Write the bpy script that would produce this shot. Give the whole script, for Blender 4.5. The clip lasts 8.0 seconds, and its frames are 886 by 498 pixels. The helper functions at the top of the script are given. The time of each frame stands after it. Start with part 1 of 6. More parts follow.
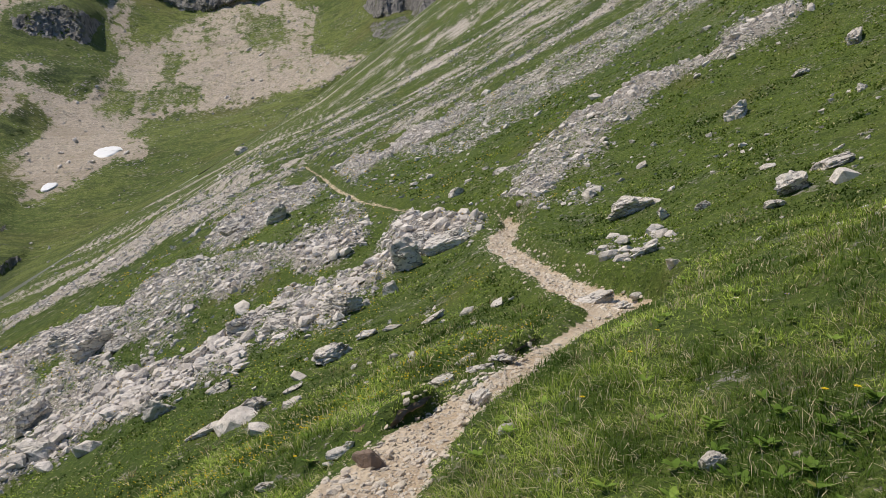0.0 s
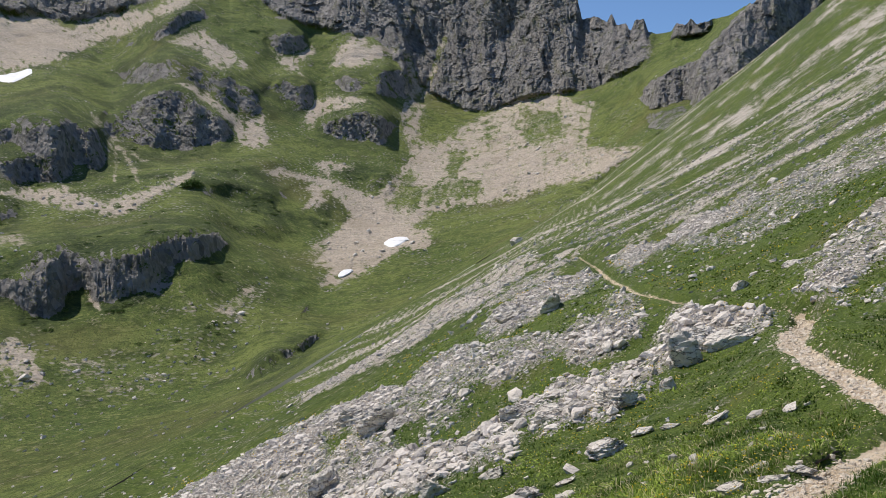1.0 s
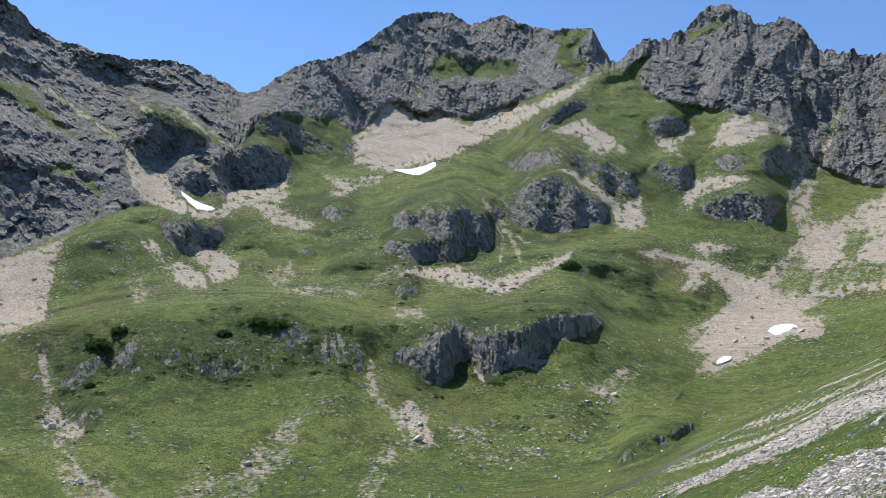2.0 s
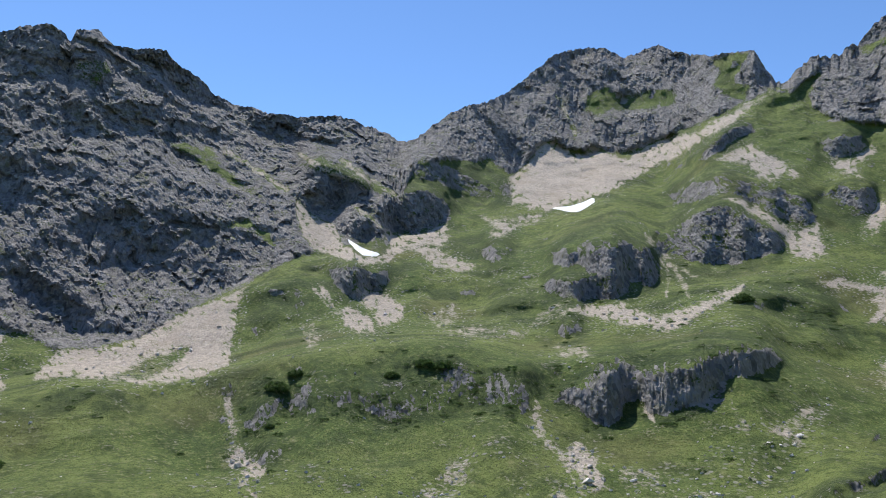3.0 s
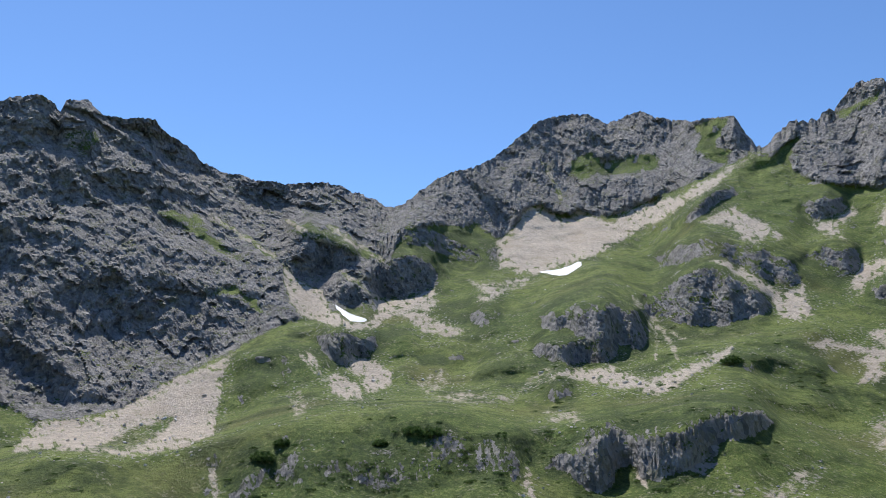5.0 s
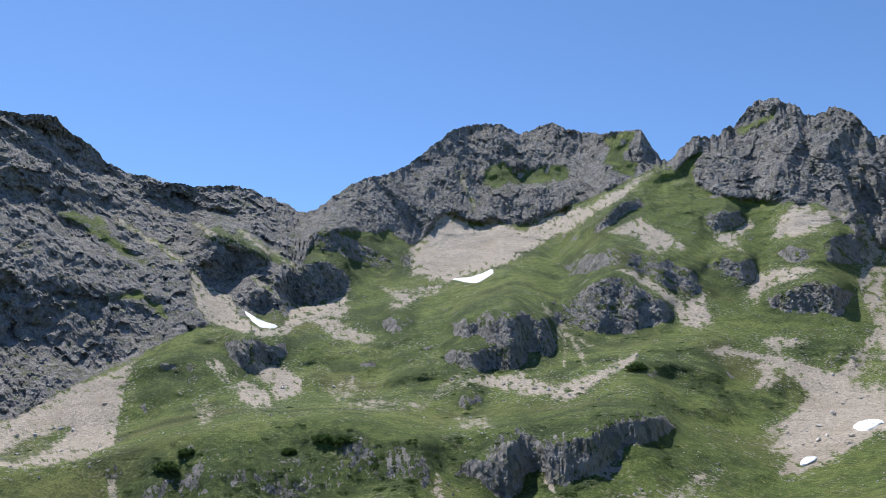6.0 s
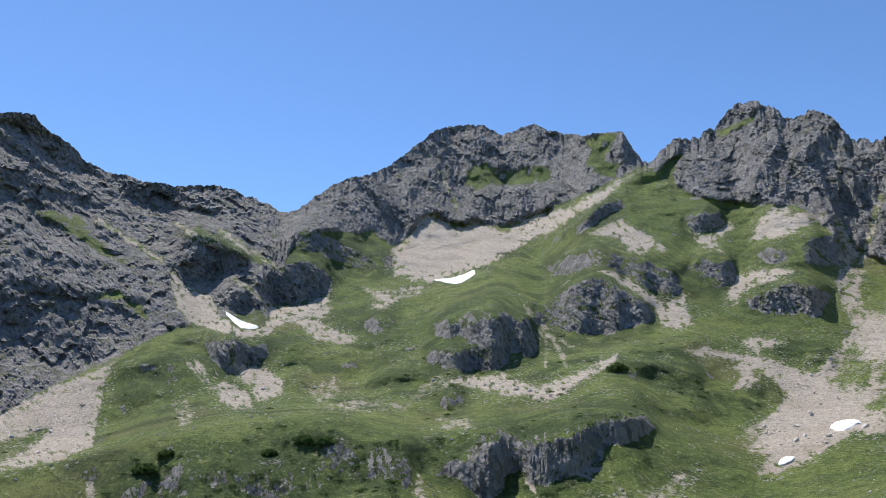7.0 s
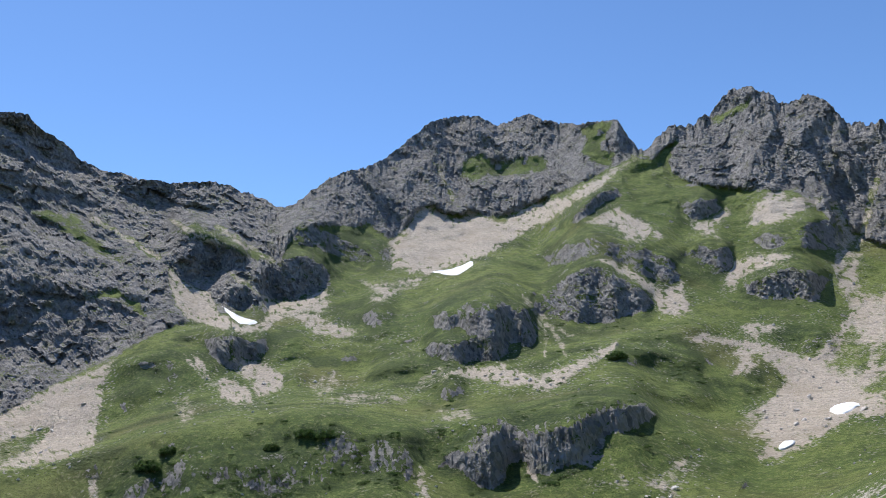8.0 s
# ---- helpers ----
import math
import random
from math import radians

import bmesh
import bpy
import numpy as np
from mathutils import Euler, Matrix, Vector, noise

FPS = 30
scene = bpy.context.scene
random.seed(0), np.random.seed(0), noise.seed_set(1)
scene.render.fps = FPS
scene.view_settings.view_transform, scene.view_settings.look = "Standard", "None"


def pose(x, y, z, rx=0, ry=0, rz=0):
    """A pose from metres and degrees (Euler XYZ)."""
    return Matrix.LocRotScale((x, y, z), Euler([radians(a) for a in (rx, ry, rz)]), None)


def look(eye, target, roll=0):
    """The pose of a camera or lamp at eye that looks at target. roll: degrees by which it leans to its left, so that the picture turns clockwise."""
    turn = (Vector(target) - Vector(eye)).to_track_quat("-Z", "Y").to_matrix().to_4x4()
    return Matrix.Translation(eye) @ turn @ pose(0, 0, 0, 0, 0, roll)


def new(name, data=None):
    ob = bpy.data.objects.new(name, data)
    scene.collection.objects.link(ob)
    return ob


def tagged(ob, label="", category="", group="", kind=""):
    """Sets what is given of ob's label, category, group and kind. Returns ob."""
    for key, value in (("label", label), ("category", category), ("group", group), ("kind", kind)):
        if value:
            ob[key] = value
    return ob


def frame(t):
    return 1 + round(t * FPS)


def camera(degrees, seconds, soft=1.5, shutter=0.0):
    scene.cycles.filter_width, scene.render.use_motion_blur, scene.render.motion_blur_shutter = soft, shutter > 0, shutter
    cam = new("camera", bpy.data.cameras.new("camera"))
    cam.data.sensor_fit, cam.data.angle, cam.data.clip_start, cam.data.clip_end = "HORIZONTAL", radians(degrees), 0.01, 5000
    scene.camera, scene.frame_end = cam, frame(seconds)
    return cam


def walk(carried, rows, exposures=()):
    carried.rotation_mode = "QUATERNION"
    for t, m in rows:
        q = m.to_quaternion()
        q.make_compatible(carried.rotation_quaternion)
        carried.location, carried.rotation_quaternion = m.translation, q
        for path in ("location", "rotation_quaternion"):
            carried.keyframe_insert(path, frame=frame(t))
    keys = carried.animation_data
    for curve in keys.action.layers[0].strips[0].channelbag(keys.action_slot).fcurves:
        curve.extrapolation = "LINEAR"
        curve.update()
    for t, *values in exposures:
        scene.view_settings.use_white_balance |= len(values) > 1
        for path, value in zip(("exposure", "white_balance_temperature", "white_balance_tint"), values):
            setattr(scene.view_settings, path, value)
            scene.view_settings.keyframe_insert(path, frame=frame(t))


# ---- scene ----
# camera -------------------------------------------------------------------
cam = camera(56.43, 8.0, soft=0.7)
# seconds, place, turn: a hiker stands on the path and swings the camera round
ROWS = [
    (0, -0, 0, 1.6, 82.5, -0, 0),
    (0.5, -0.023, -0.001, 1.6, 84.908, 0.271, 6.525),
    (0.8, -0.047, -0.006, 1.6, 87.344, 0.297, 13.525),
    (1, -0.064, -0.011, 1.6, 88.759, 0.04, 18.7),
    (1.5, -0.108, -0.032, 1.6, 92.074, -0.672, 32.823),
    (2, -0.14, -0.057, 1.6, 93.982, -1.87, 44.229),
    (2.2, -0.147, -0.065, 1.6, 94.309, -2.144, 47.464),
    (3.3, -0.167, -0.09, 1.6, 97.26, -0.168, 56.665),
    (3.5, -0.168, -0.091, 1.6, 97.631, -0.086, 56.957),
    (4, -0.167, -0.09, 1.6, 98.283, 0.113, 56.707),
    (5.5, -0.159, -0.078, 1.6, 102.143, -0.051, 52.452),
    (6, -0.15, -0.068, 1.6, 101.412, 0.406, 48.65),
    (6.5, -0.146, -0.063, 1.6, 100.978, 1.031, 46.953),
    (7, -0.147, -0.065, 1.6, 101.453, 0.489, 47.392),
    (7.5, -0.147, -0.065, 1.6, 101.416, 0.598, 47.428),
    (8, -0.147, -0.065, 1.6, 100.88, 1.641, 47.438),
]
EXPOSURES = [(0.0, -0.4, 6850, 10), (0.5, -0.15, 6750, 10), (1.0, -0.26, 6650, 10), (1.5, -0.2, 6450, 10), (2.0, 0.04, 6250, 10), (2.2, 0.06, 6200, 10), (3.3, 0.04, 6150, 10), (8.0, 0.04, 6150, 10)]
walk(cam, [(t, pose(x, y, z, rx, ry, rz)) for t, x, y, z, rx, ry, rz in ROWS], EXPOSURES)

# daylight -----------------------------------------------------------------
SUN_BEARING, SUN_HEIGHT = 78.0, 58.0          # degrees left of +y, above the horizon
world = bpy.data.worlds.new("sky")
scene.world = world
world.use_nodes = True
wn, wl = world.node_tree.nodes, world.node_tree.links
sky = wn.new("ShaderNodeTexSky")
sky.sky_type = "NISHITA"
sky.sun_disc = False
sky.sun_elevation = radians(SUN_HEIGHT)
sky.sun_rotation = radians(-SUN_BEARING)
sky.altitude = 2000
sky.air_density, sky.dust_density, sky.ozone_density = 1.1, 0.3, 8.0
background = wn["Background"]
background.inputs["Strength"].default_value = 0.15
wl.new(sky.outputs[0], background.inputs["Color"])
sun_data = bpy.data.lights.new("sun", "SUN")
sun_data.energy, sun_data.angle, sun_data.color = 5.0, radians(0.53), (1.0, 0.93, 0.83)
sun = new("sun", sun_data)
sb, sh = radians(SUN_BEARING), radians(SUN_HEIGHT)
sun_way = Vector((-math.sin(sb) * math.cos(sh), math.cos(sb) * math.cos(sh), math.sin(sh)))
sun.matrix_world = look(sun_way * 400, (0, 0, 0))

# noise --------------------------------------------------------------------
rng = np.random.default_rng(11)
PERM = np.concatenate([rng.permutation(256)] * 2).astype(np.int32)
GRADS = rng.normal(size=(256, 3)).astype(np.float32)
GRADS /= np.linalg.norm(GRADS, axis=1, keepdims=True)
GX, GY, GZ = (np.ascontiguousarray(GRADS[:, i]) for i in range(3))


def vnoise(x, y, z):
    """Smooth gradient noise, about -1..1, on arrays, one cell per unit."""
    x, y, z = (np.asarray(a, np.float32) for a in np.broadcast_arrays(x, y, z))
    fx, fy, fz = np.floor(x), np.floor(y), np.floor(z)
    ix, iy, iz = (a.astype(np.int32) & 255 for a in (fx, fy, fz))
    px, py, pz = x - fx, y - fy, z - fz
    u, v, w = (a * a * a * (a * (a * 6 - 15) + 10) for a in (px, py, pz))
    out = 0
    for dx in (0, 1):
        hx = PERM[(ix + dx) & 255]
        wx = u if dx else 1 - u
        for dy in (0, 1):
            hy = PERM[(hx + iy + dy) & 255]
            wxy = wx * (v if dy else 1 - v)
            for dz in (0, 1):
                h = PERM[(hy + iz + dz) & 255]
                dot = GX[h] * (px - dx) + GY[h] * (py - dy) + GZ[h] * (pz - dz)
                out = out + dot * wxy * (w if dz else 1 - w)
    return out * 1.5


def fbm(x, y, z, octaves, gain=0.5):
    total, amp = 0, 1.0
    for k in range(octaves):
        total = total + amp * vnoise(x + 17.3 * k, y + 5.1 * k, z - 9.7 * k)
        x, y, z, amp = x * 2.03, y * 2.03, z * 2.03, amp * gain
    return total


def ridged(x, y, z, octaves, gain=0.55):
    total, amp = 0, 1.0
    for k in range(octaves):
        total = total + amp * (0.62 - 2 * np.abs(vnoise(x + 31.3 * k, y - 7.1 * k, z + 3.7 * k)))
        x, y, z, amp = x * 2.03, y * 2.03, z * 2.03, amp * gain
    return total


def smooth(a, b, x):
    t = np.clip((x - a) / (b - a), 0, 1)
    return t * t * (3 - 2 * t)


# materials ----------------------------------------------------------------
class Nodes:
    """Short hand for building a node material."""

    def __init__(self, name, rough=0.9):
        self.mat = bpy.data.materials.new(name)
        self.mat.use_nodes = True
        self.tree = self.mat.node_tree
        self.bsdf = self.tree.nodes["Principled BSDF"]
        self.bsdf.inputs["Roughness"].default_value = rough
        self.bsdf.inputs["Specular IOR Level"].default_value = 0.25
        self.pos = self.tree.nodes.new("ShaderNodeNewGeometry").outputs["Position"]

    def link(self, a, b):
        self.tree.links.new(a, b)

    def noise(self, scale, detail=4, rough=0.55, vec=None, stretch=None):
        vec = vec or self.pos
        if stretch:
            m = self.tree.nodes.new("ShaderNodeMapping")
            m.inputs["Scale"].default_value = stretch
            self.link(vec, m.inputs[0])
            vec = m.outputs[0]
        n = self.tree.nodes.new("ShaderNodeTexNoise")
        n.inputs["Scale"].default_value, n.inputs["Detail"].default_value, n.inputs["Roughness"].default_value = scale, detail, rough
        self.link(vec, n.inputs["Vector"])
        return n.outputs["Fac"]

    def cells(self, scale, out="Distance", vec=None):
        n = self.tree.nodes.new("ShaderNodeTexVoronoi")
        n.inputs["Scale"].default_value = scale
        self.link(vec or self.pos, n.inputs["Vector"])
        return n.outputs[out]

    def math(self, op, a, b=0.0, clamp=False):
        n = self.tree.nodes.new("ShaderNodeMath")
        n.operation, n.use_clamp = op, clamp
        for i, v in enumerate((a, b)):
            if isinstance(v, (int, float)):
                n.inputs[i].default_value = v
            else:
                self.link(v, n.inputs[i])
        return n.outputs[0]

    def step(self, v, lo, hi, to0=0.0, to1=1.0):
        n = self.tree.nodes.new("ShaderNodeMapRange")
        n.interpolation_type = "SMOOTHSTEP"
        self.link(v, n.inputs[0])
        for i, x in enumerate((lo, hi, to0, to1)):
            n.inputs[i + 1].default_value = x
        return n.outputs[0]

    def mix(self, fac, a, b):
        n = self.tree.nodes.new("ShaderNodeMix")
        n.data_type = "RGBA"
        if isinstance(fac, (int, float)):
            n.inputs[0].default_value = fac
        else:
            self.link(fac, n.inputs[0])
        for i, v in ((6, a), (7, b)):
            if isinstance(v, tuple):
                n.inputs[i].default_value = (*v, 1)
            else:
                self.link(v, n.inputs[i])
        return n.outputs[2]

    def mask(self, name):
        n = self.tree.nodes.new("ShaderNodeAttribute")
        n.attribute_name = name
        s = self.tree.nodes.new("ShaderNodeSeparateColor")
        self.link(n.outputs["Color"], s.inputs[0])
        return s.outputs

    def random(self, island=False):
        if island:
            return self.tree.nodes.new("ShaderNodeNewGeometry").outputs["Random Per Island"]
        return self.tree.nodes.new("ShaderNodeObjectInfo").outputs["Random"]

    def done(self, color, height=None, dist=0.05, strength=1.0):
        self.link(color, self.bsdf.inputs["Base Color"])
        if height is not None:
            b = self.tree.nodes.new("ShaderNodeBump")
            b.inputs["Distance"].default_value, b.inputs["Strength"].default_value = dist, strength
            self.link(height, b.inputs["Height"])
            self.link(b.outputs[0], self.bsdf.inputs["Normal"])
        return self.mat


def land_material(name, k):
    """Turf, scree, rock and trodden earth on one sheet; masks hold where each lies, noise breaks their edges."""
    n = Nodes(name, 0.92)
    m, aux = n.mask("cover"), n.mask("detail")
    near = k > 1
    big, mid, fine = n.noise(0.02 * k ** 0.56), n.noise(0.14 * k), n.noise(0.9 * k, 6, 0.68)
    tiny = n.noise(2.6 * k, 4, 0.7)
    # near turf: dark thatch, its colour also deepened for shade between the blades
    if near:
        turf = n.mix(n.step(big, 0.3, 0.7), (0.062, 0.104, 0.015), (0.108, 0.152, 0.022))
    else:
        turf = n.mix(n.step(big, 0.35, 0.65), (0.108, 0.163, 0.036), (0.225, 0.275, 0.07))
    turf = n.mix(n.step(mid, 0.45, 0.75, 0, 0.8), turf, (0.06, 0.09, 0.018))
    turf = n.mix(n.step(fine, 0.48, 0.64, 0, 0.4 if k > 6 else 0.6 if near else 1.0), turf, (0.26, 0.295, 0.085))
    turf = n.mix(n.step(tiny, 0.48, 0.66, 0, 0.9), turf, (0.028, 0.046, 0.01))
    turf = n.mix(n.step(n.noise(0.33 * k, 6, 0.62), 0.47, 0.68, 0, 0.6), turf, (0.04, 0.068, 0.014))
    if k < 6:
        turf = n.mix(n.step(n.noise(0.11 * k, 9, 0.72), 0.5, 0.62, 0, 0.55), turf, (0.05, 0.078, 0.02))
        turf = n.mix(n.step(n.noise(0.19 * k, 9, 0.75), 0.56, 0.68, 0, 0.6), turf, (0.31, 0.31, 0.12))
    turf = n.mix(aux[1], turf, (0.17, 0.145, 0.055))
    turf = n.mix(aux[2], turf, n.mix(n.step(fine, 0.4, 0.6), (0.022, 0.042, 0.012), (0.06, 0.09, 0.022)))
    sep = n.tree.nodes.new("ShaderNodeSeparateColor")
    n.link(n.cells(0.6 * k ** 0.7, "Color"), sep.inputs[0])
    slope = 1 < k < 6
    # nearest scree is coloured dark to stand for shade in gaps between stones
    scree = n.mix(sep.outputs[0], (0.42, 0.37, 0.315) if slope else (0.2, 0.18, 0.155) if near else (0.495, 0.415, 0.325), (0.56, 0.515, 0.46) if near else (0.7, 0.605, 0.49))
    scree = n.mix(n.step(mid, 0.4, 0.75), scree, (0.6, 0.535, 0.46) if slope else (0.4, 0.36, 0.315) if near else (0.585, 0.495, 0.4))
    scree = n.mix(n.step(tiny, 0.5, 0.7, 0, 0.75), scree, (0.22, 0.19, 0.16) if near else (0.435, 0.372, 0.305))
    if not near:
        scree = n.mix(n.step(n.noise(0.3, 4, 0.6, stretch=(1, 1, 0.25)), 0.45, 0.7, 0, 0.7), scree, (0.485, 0.41, 0.33))
        chips = n.tree.nodes.new("ShaderNodeSeparateColor")
        n.link(n.cells(1.3, "Color"), chips.inputs[0])
        scree = n.mix(n.step(chips.outputs[0], 0.72, 0.85, 0, 0.4), scree, (0.2, 0.18, 0.165))
        scree = n.mix(n.step(chips.outputs[1], 0.78, 0.9, 0, 0.45), scree, (0.76, 0.68, 0.6))
        scree = n.mix(n.step(n.noise(0.045, 5, 0.6, stretch=(1, 1, 0.4)), 0.5, 0.68, 0, 0.55), scree, (0.44, 0.36, 0.27))
        scree = n.mix(n.step(n.noise(0.5, 5, 0.7), 0.58, 0.68, 0, 0.45), scree, (0.26, 0.24, 0.11))
    # rock tones, the darks too, are lifted to stand in for distance haze
    rock = n.mix(n.step(n.noise(0.05, 5, 0.6), 0.35, 0.65), (0.2, 0.189, 0.176), (0.32, 0.302, 0.28))
    rock = n.mix(n.step(fine, 0.48, 0.7), rock, (0.38, 0.36, 0.335))
    rock = n.mix(n.step(n.noise(0.5, 5, 0.7, stretch=(1, 1, 0.35)), 0.54, 0.66, 0, 0.8), rock, (0.125, 0.123, 0.13))
    rock = n.mix(n.step(n.noise(0.11, 5, 0.65), 0.53, 0.66, 0, 0.65), rock, (0.13, 0.14, 0.055))
    blocks = n.tree.nodes.new("ShaderNodeSeparateColor")
    n.link(n.cells(0.42, "Color"), blocks.inputs[0])
    slabs = n.tree.nodes.new("ShaderNodeSeparateColor")
    n.link(n.cells(0.13, "Color"), slabs.inputs[0])
    rock = n.mix(n.step(blocks.outputs[0], 0.62, 0.9, 0, 0.6), rock, (0.36, 0.34, 0.325))
    rock = n.mix(n.step(blocks.outputs[1], 0.65, 0.95, 0, 0.7), rock, (0.11, 0.11, 0.114))
    dirt = n.mix(n.step(n.noise(3.0), 0.35, 0.7), (0.55, 0.425, 0.295), (0.74, 0.61, 0.455))
    dirt = n.mix(n.step(n.noise(24.0), 0.5, 0.75), dirt, (0.76, 0.66, 0.52))
    dirt = n.mix(n.step(n.noise(7.0, 5, 0.7), 0.56, 0.72), dirt, (0.36, 0.26, 0.17))
    edge = n.math("MULTIPLY", n.math("SUBTRACT", fine, 0.5), 2.6)
    edge2 = n.math("MULTIPLY", n.math("SUBTRACT", mid, 0.5), 1.5)
    both = n.math("ADD", edge, edge2) if near else n.math("MULTIPLY", n.math("ADD", edge, edge2), 0.8)
    is_scree = n.step(n.math("ADD", n.math("ADD", m[1], both), n.math("MULTIPLY", n.math("SUBTRACT", tiny, 0.5), 1.8 if near else 1.2)), 0.3 if near else 0.2, 0.65 if near else 0.85)
    is_rock = n.step(n.math("ADD", m[0], both), 0.42, 0.56)
    is_dirt = n.step(n.math("ADD", m[2], n.math("MULTIPLY", edge, 0.6)), 0.42, 0.6)
    speck = n.step(n.cells(0.5 * k ** 0.93), 0.2, 0.32, 1, 0)
    speck = n.math("MULTIPLY", speck, n.step(n.math("ADD", aux[0], edge2), 0.25, 0.7))
    c = n.mix(n.math("MULTIPLY", speck, 0.35 if near else 0.75), turf, (0.42, 0.39, 0.34))
    c = n.mix(is_scree, c, scree)
    c = n.mix(is_rock, c, rock)
    c = n.mix(is_dirt, c, dirt)
    steps = n.noise(0.9, 3, 0.5, stretch=(0.16, 0.16, 1.0))
    soft_h = n.math("ADD", n.math("ADD", fine, mid), n.math("MULTIPLY", tiny, 0.6))
    if not near:
        soft_h = n.math("MULTIPLY", n.math("ADD", soft_h, n.math("MULTIPLY", steps, 0.4)), 1.5)
    crest = [n.math("ABSOLUTE", n.math("SUBTRACT", n.noise(f, 5, 0.6, stretch=(1, 1, z)), 0.5)) for f, z in ((0.12, 0.45), (0.4, 0.5), (1.3, 0.7))]
    hard_h = n.math("ADD", n.math("MULTIPLY", crest[0], -4.0), n.math("ADD", n.math("MULTIPLY", crest[1], -2.2), n.math("MULTIPLY", crest[2], -1.6)))
    hard_h = n.math("ADD", hard_h, n.math("ADD", n.math("MULTIPLY", slabs.outputs[2], 2.8), n.math("MULTIPLY", blocks.outputs[2], 1.5)))
    chunk = n.tree.nodes.new("ShaderNodeSeparateColor")
    n.link(n.cells(1.15, "Color"), chunk.inputs[0])
    hard_h = n.math("ADD", hard_h, n.math("MULTIPLY", chunk.outputs[1], 0.8))
    tilt = n.math("MULTIPLY", n.cells(0.13), n.math("SUBTRACT", slabs.outputs[0], 0.35))
    tilt2 = n.math("MULTIPLY", n.cells(0.42), n.math("SUBTRACT", blocks.outputs[2], 0.35))
    hard_h = n.math("ADD", hard_h, n.math("ADD", n.math("MULTIPLY", tilt, 9.0), n.math("MULTIPLY", tilt2, 4.0)))
    diff = n.math("MULTIPLY", n.math("SUBTRACT", hard_h, soft_h), is_rock)
    return n.done(c, soft_h if near else n.math("ADD", soft_h, diff), 1.1 / k ** 1.1, 0.8)


MAT_NEAR, MAT_MID, MAT_FAR = land_material("hillside_turf", 12.0), land_material("slope_turf", 3.2), land_material("cirque_land", 1.0)


def stone_material(name, lo, hi, lichen, island, warm=(0.36, 0.31, 0.26), cracks=0.0):
    n = Nodes(name, 0.85)
    c = n.mix(n.step(n.noise(2.5, 6, 0.65), 0.3, 0.7), lo, hi)
    c = n.mix(n.step(n.noise(14, 5, 0.7), 0.53, 0.72, 0, 0.7 if lichen else 0.3), c, tuple(0.5 * v for v in lo))
    c = n.mix(n.step(n.noise(30, 4, 0.7), 0.55, 0.7, 0, 0.35 if lichen else 0.1), c, tuple(0.4 * v for v in lo))
    c = n.mix(n.math("MULTIPLY", n.random(island), 0.45), c, warm)
    c = n.mix(n.step(n.math("FRACT", n.math("MULTIPLY", n.random(island), 53.0)), 0.6, 1.0, 0, (0.45 if lichen else 0.2) if island else 0.15), c, tuple(0.5 * v for v in lo))
    c = n.mix(n.step(n.noise(5.0, 5, 0.6), 0.58, 0.68, 0, lichen), c, (0.07, 0.07, 0.055))
    crack = n.step(n.math("ABSOLUTE", n.math("SUBTRACT", n.noise(3.2, 4, 0.6, stretch=(0.6, 1, 1.6)), 0.5)), 0.0, 0.022, 1, 0)
    c = n.mix(n.math("MULTIPLY", crack, cracks), c, (0.09, 0.085, 0.075))
    h = n.math("ADD", n.noise(6, 8, 0.7), n.math("MULTIPLY", n.cells(9), 0.35))
    h = n.math("SUBTRACT", h, n.math("MULTIPLY", crack, cracks * 0.7))
    return n.done(c, h, 0.07, 1.0)


MAT_BOULDER = stone_material("limestone", (0.6, 0.545, 0.48), (0.92, 0.86, 0.78), 0.45, False, (0.66, 0.59, 0.51), 0.7)
MAT_STONES = stone_material("limestone_rubble", (0.63, 0.57, 0.51), (0.95, 0.885, 0.815), 0.3, True, (0.66, 0.59, 0.51))
MAT_GRAVEL = stone_material("path_gravel", (0.68, 0.58, 0.46), (0.9, 0.82, 0.7), 0.0, True, (0.68, 0.56, 0.44))
MAT_BROWN = stone_material("brown_stone", (0.28, 0.2, 0.15), (0.42, 0.32, 0.25), 0.2, False, (0.32, 0.23, 0.17))


def blade_material(name, a, b, dry, dry_share):
    n = Nodes(name, 0.55)
    r = n.random(True)
    c = n.mix(r, a, b)
    c = n.mix(n.step(n.noise(1.1, 4), 0.38, 0.62), c, tuple(0.75 * v for v in a))
    c = n.mix(n.step(n.math("FRACT", n.math("MULTIPLY", r, 37.0)), 1 - dry_share, 1 - dry_share + 0.03), c, dry)
    n.bsdf.inputs["Specular IOR Level"].default_value = 0.15
    n.done(c)
    glow = n.tree.nodes.new("ShaderNodeBsdfTranslucent")
    n.link(c, glow.inputs[0])
    both = n.tree.nodes.new("ShaderNodeMixShader")
    both.inputs[0].default_value = 0.33
    n.link(n.bsdf.outputs[0], both.inputs[1])
    n.link(glow.outputs[0], both.inputs[2])
    n.link(both.outputs[0], n.tree.nodes["Material Output"].inputs["Surface"])
    return n.mat


MAT_GRASS = blade_material("grass", (0.085, 0.165, 0.019), (0.72, 0.85, 0.18), (0.74, 0.64, 0.42), 0.14)
MAT_SWARD = blade_material("short_grass", (0.065, 0.12, 0.016), (0.5, 0.62, 0.12), (0.7, 0.64, 0.34), 0.08)
MAT_HERB = blade_material("herb_leaf", (0.2, 0.33, 0.05), (0.4, 0.54, 0.1), (0.36, 0.36, 0.1), 0.05)


def plain_material(name, a, b, scale, rough=0.7, dist=0.01):
    n = Nodes(name, rough)
    f = n.noise(scale, 5)
    return n.done(n.mix(n.step(f, 0.3, 0.7), a, b), f, dist)


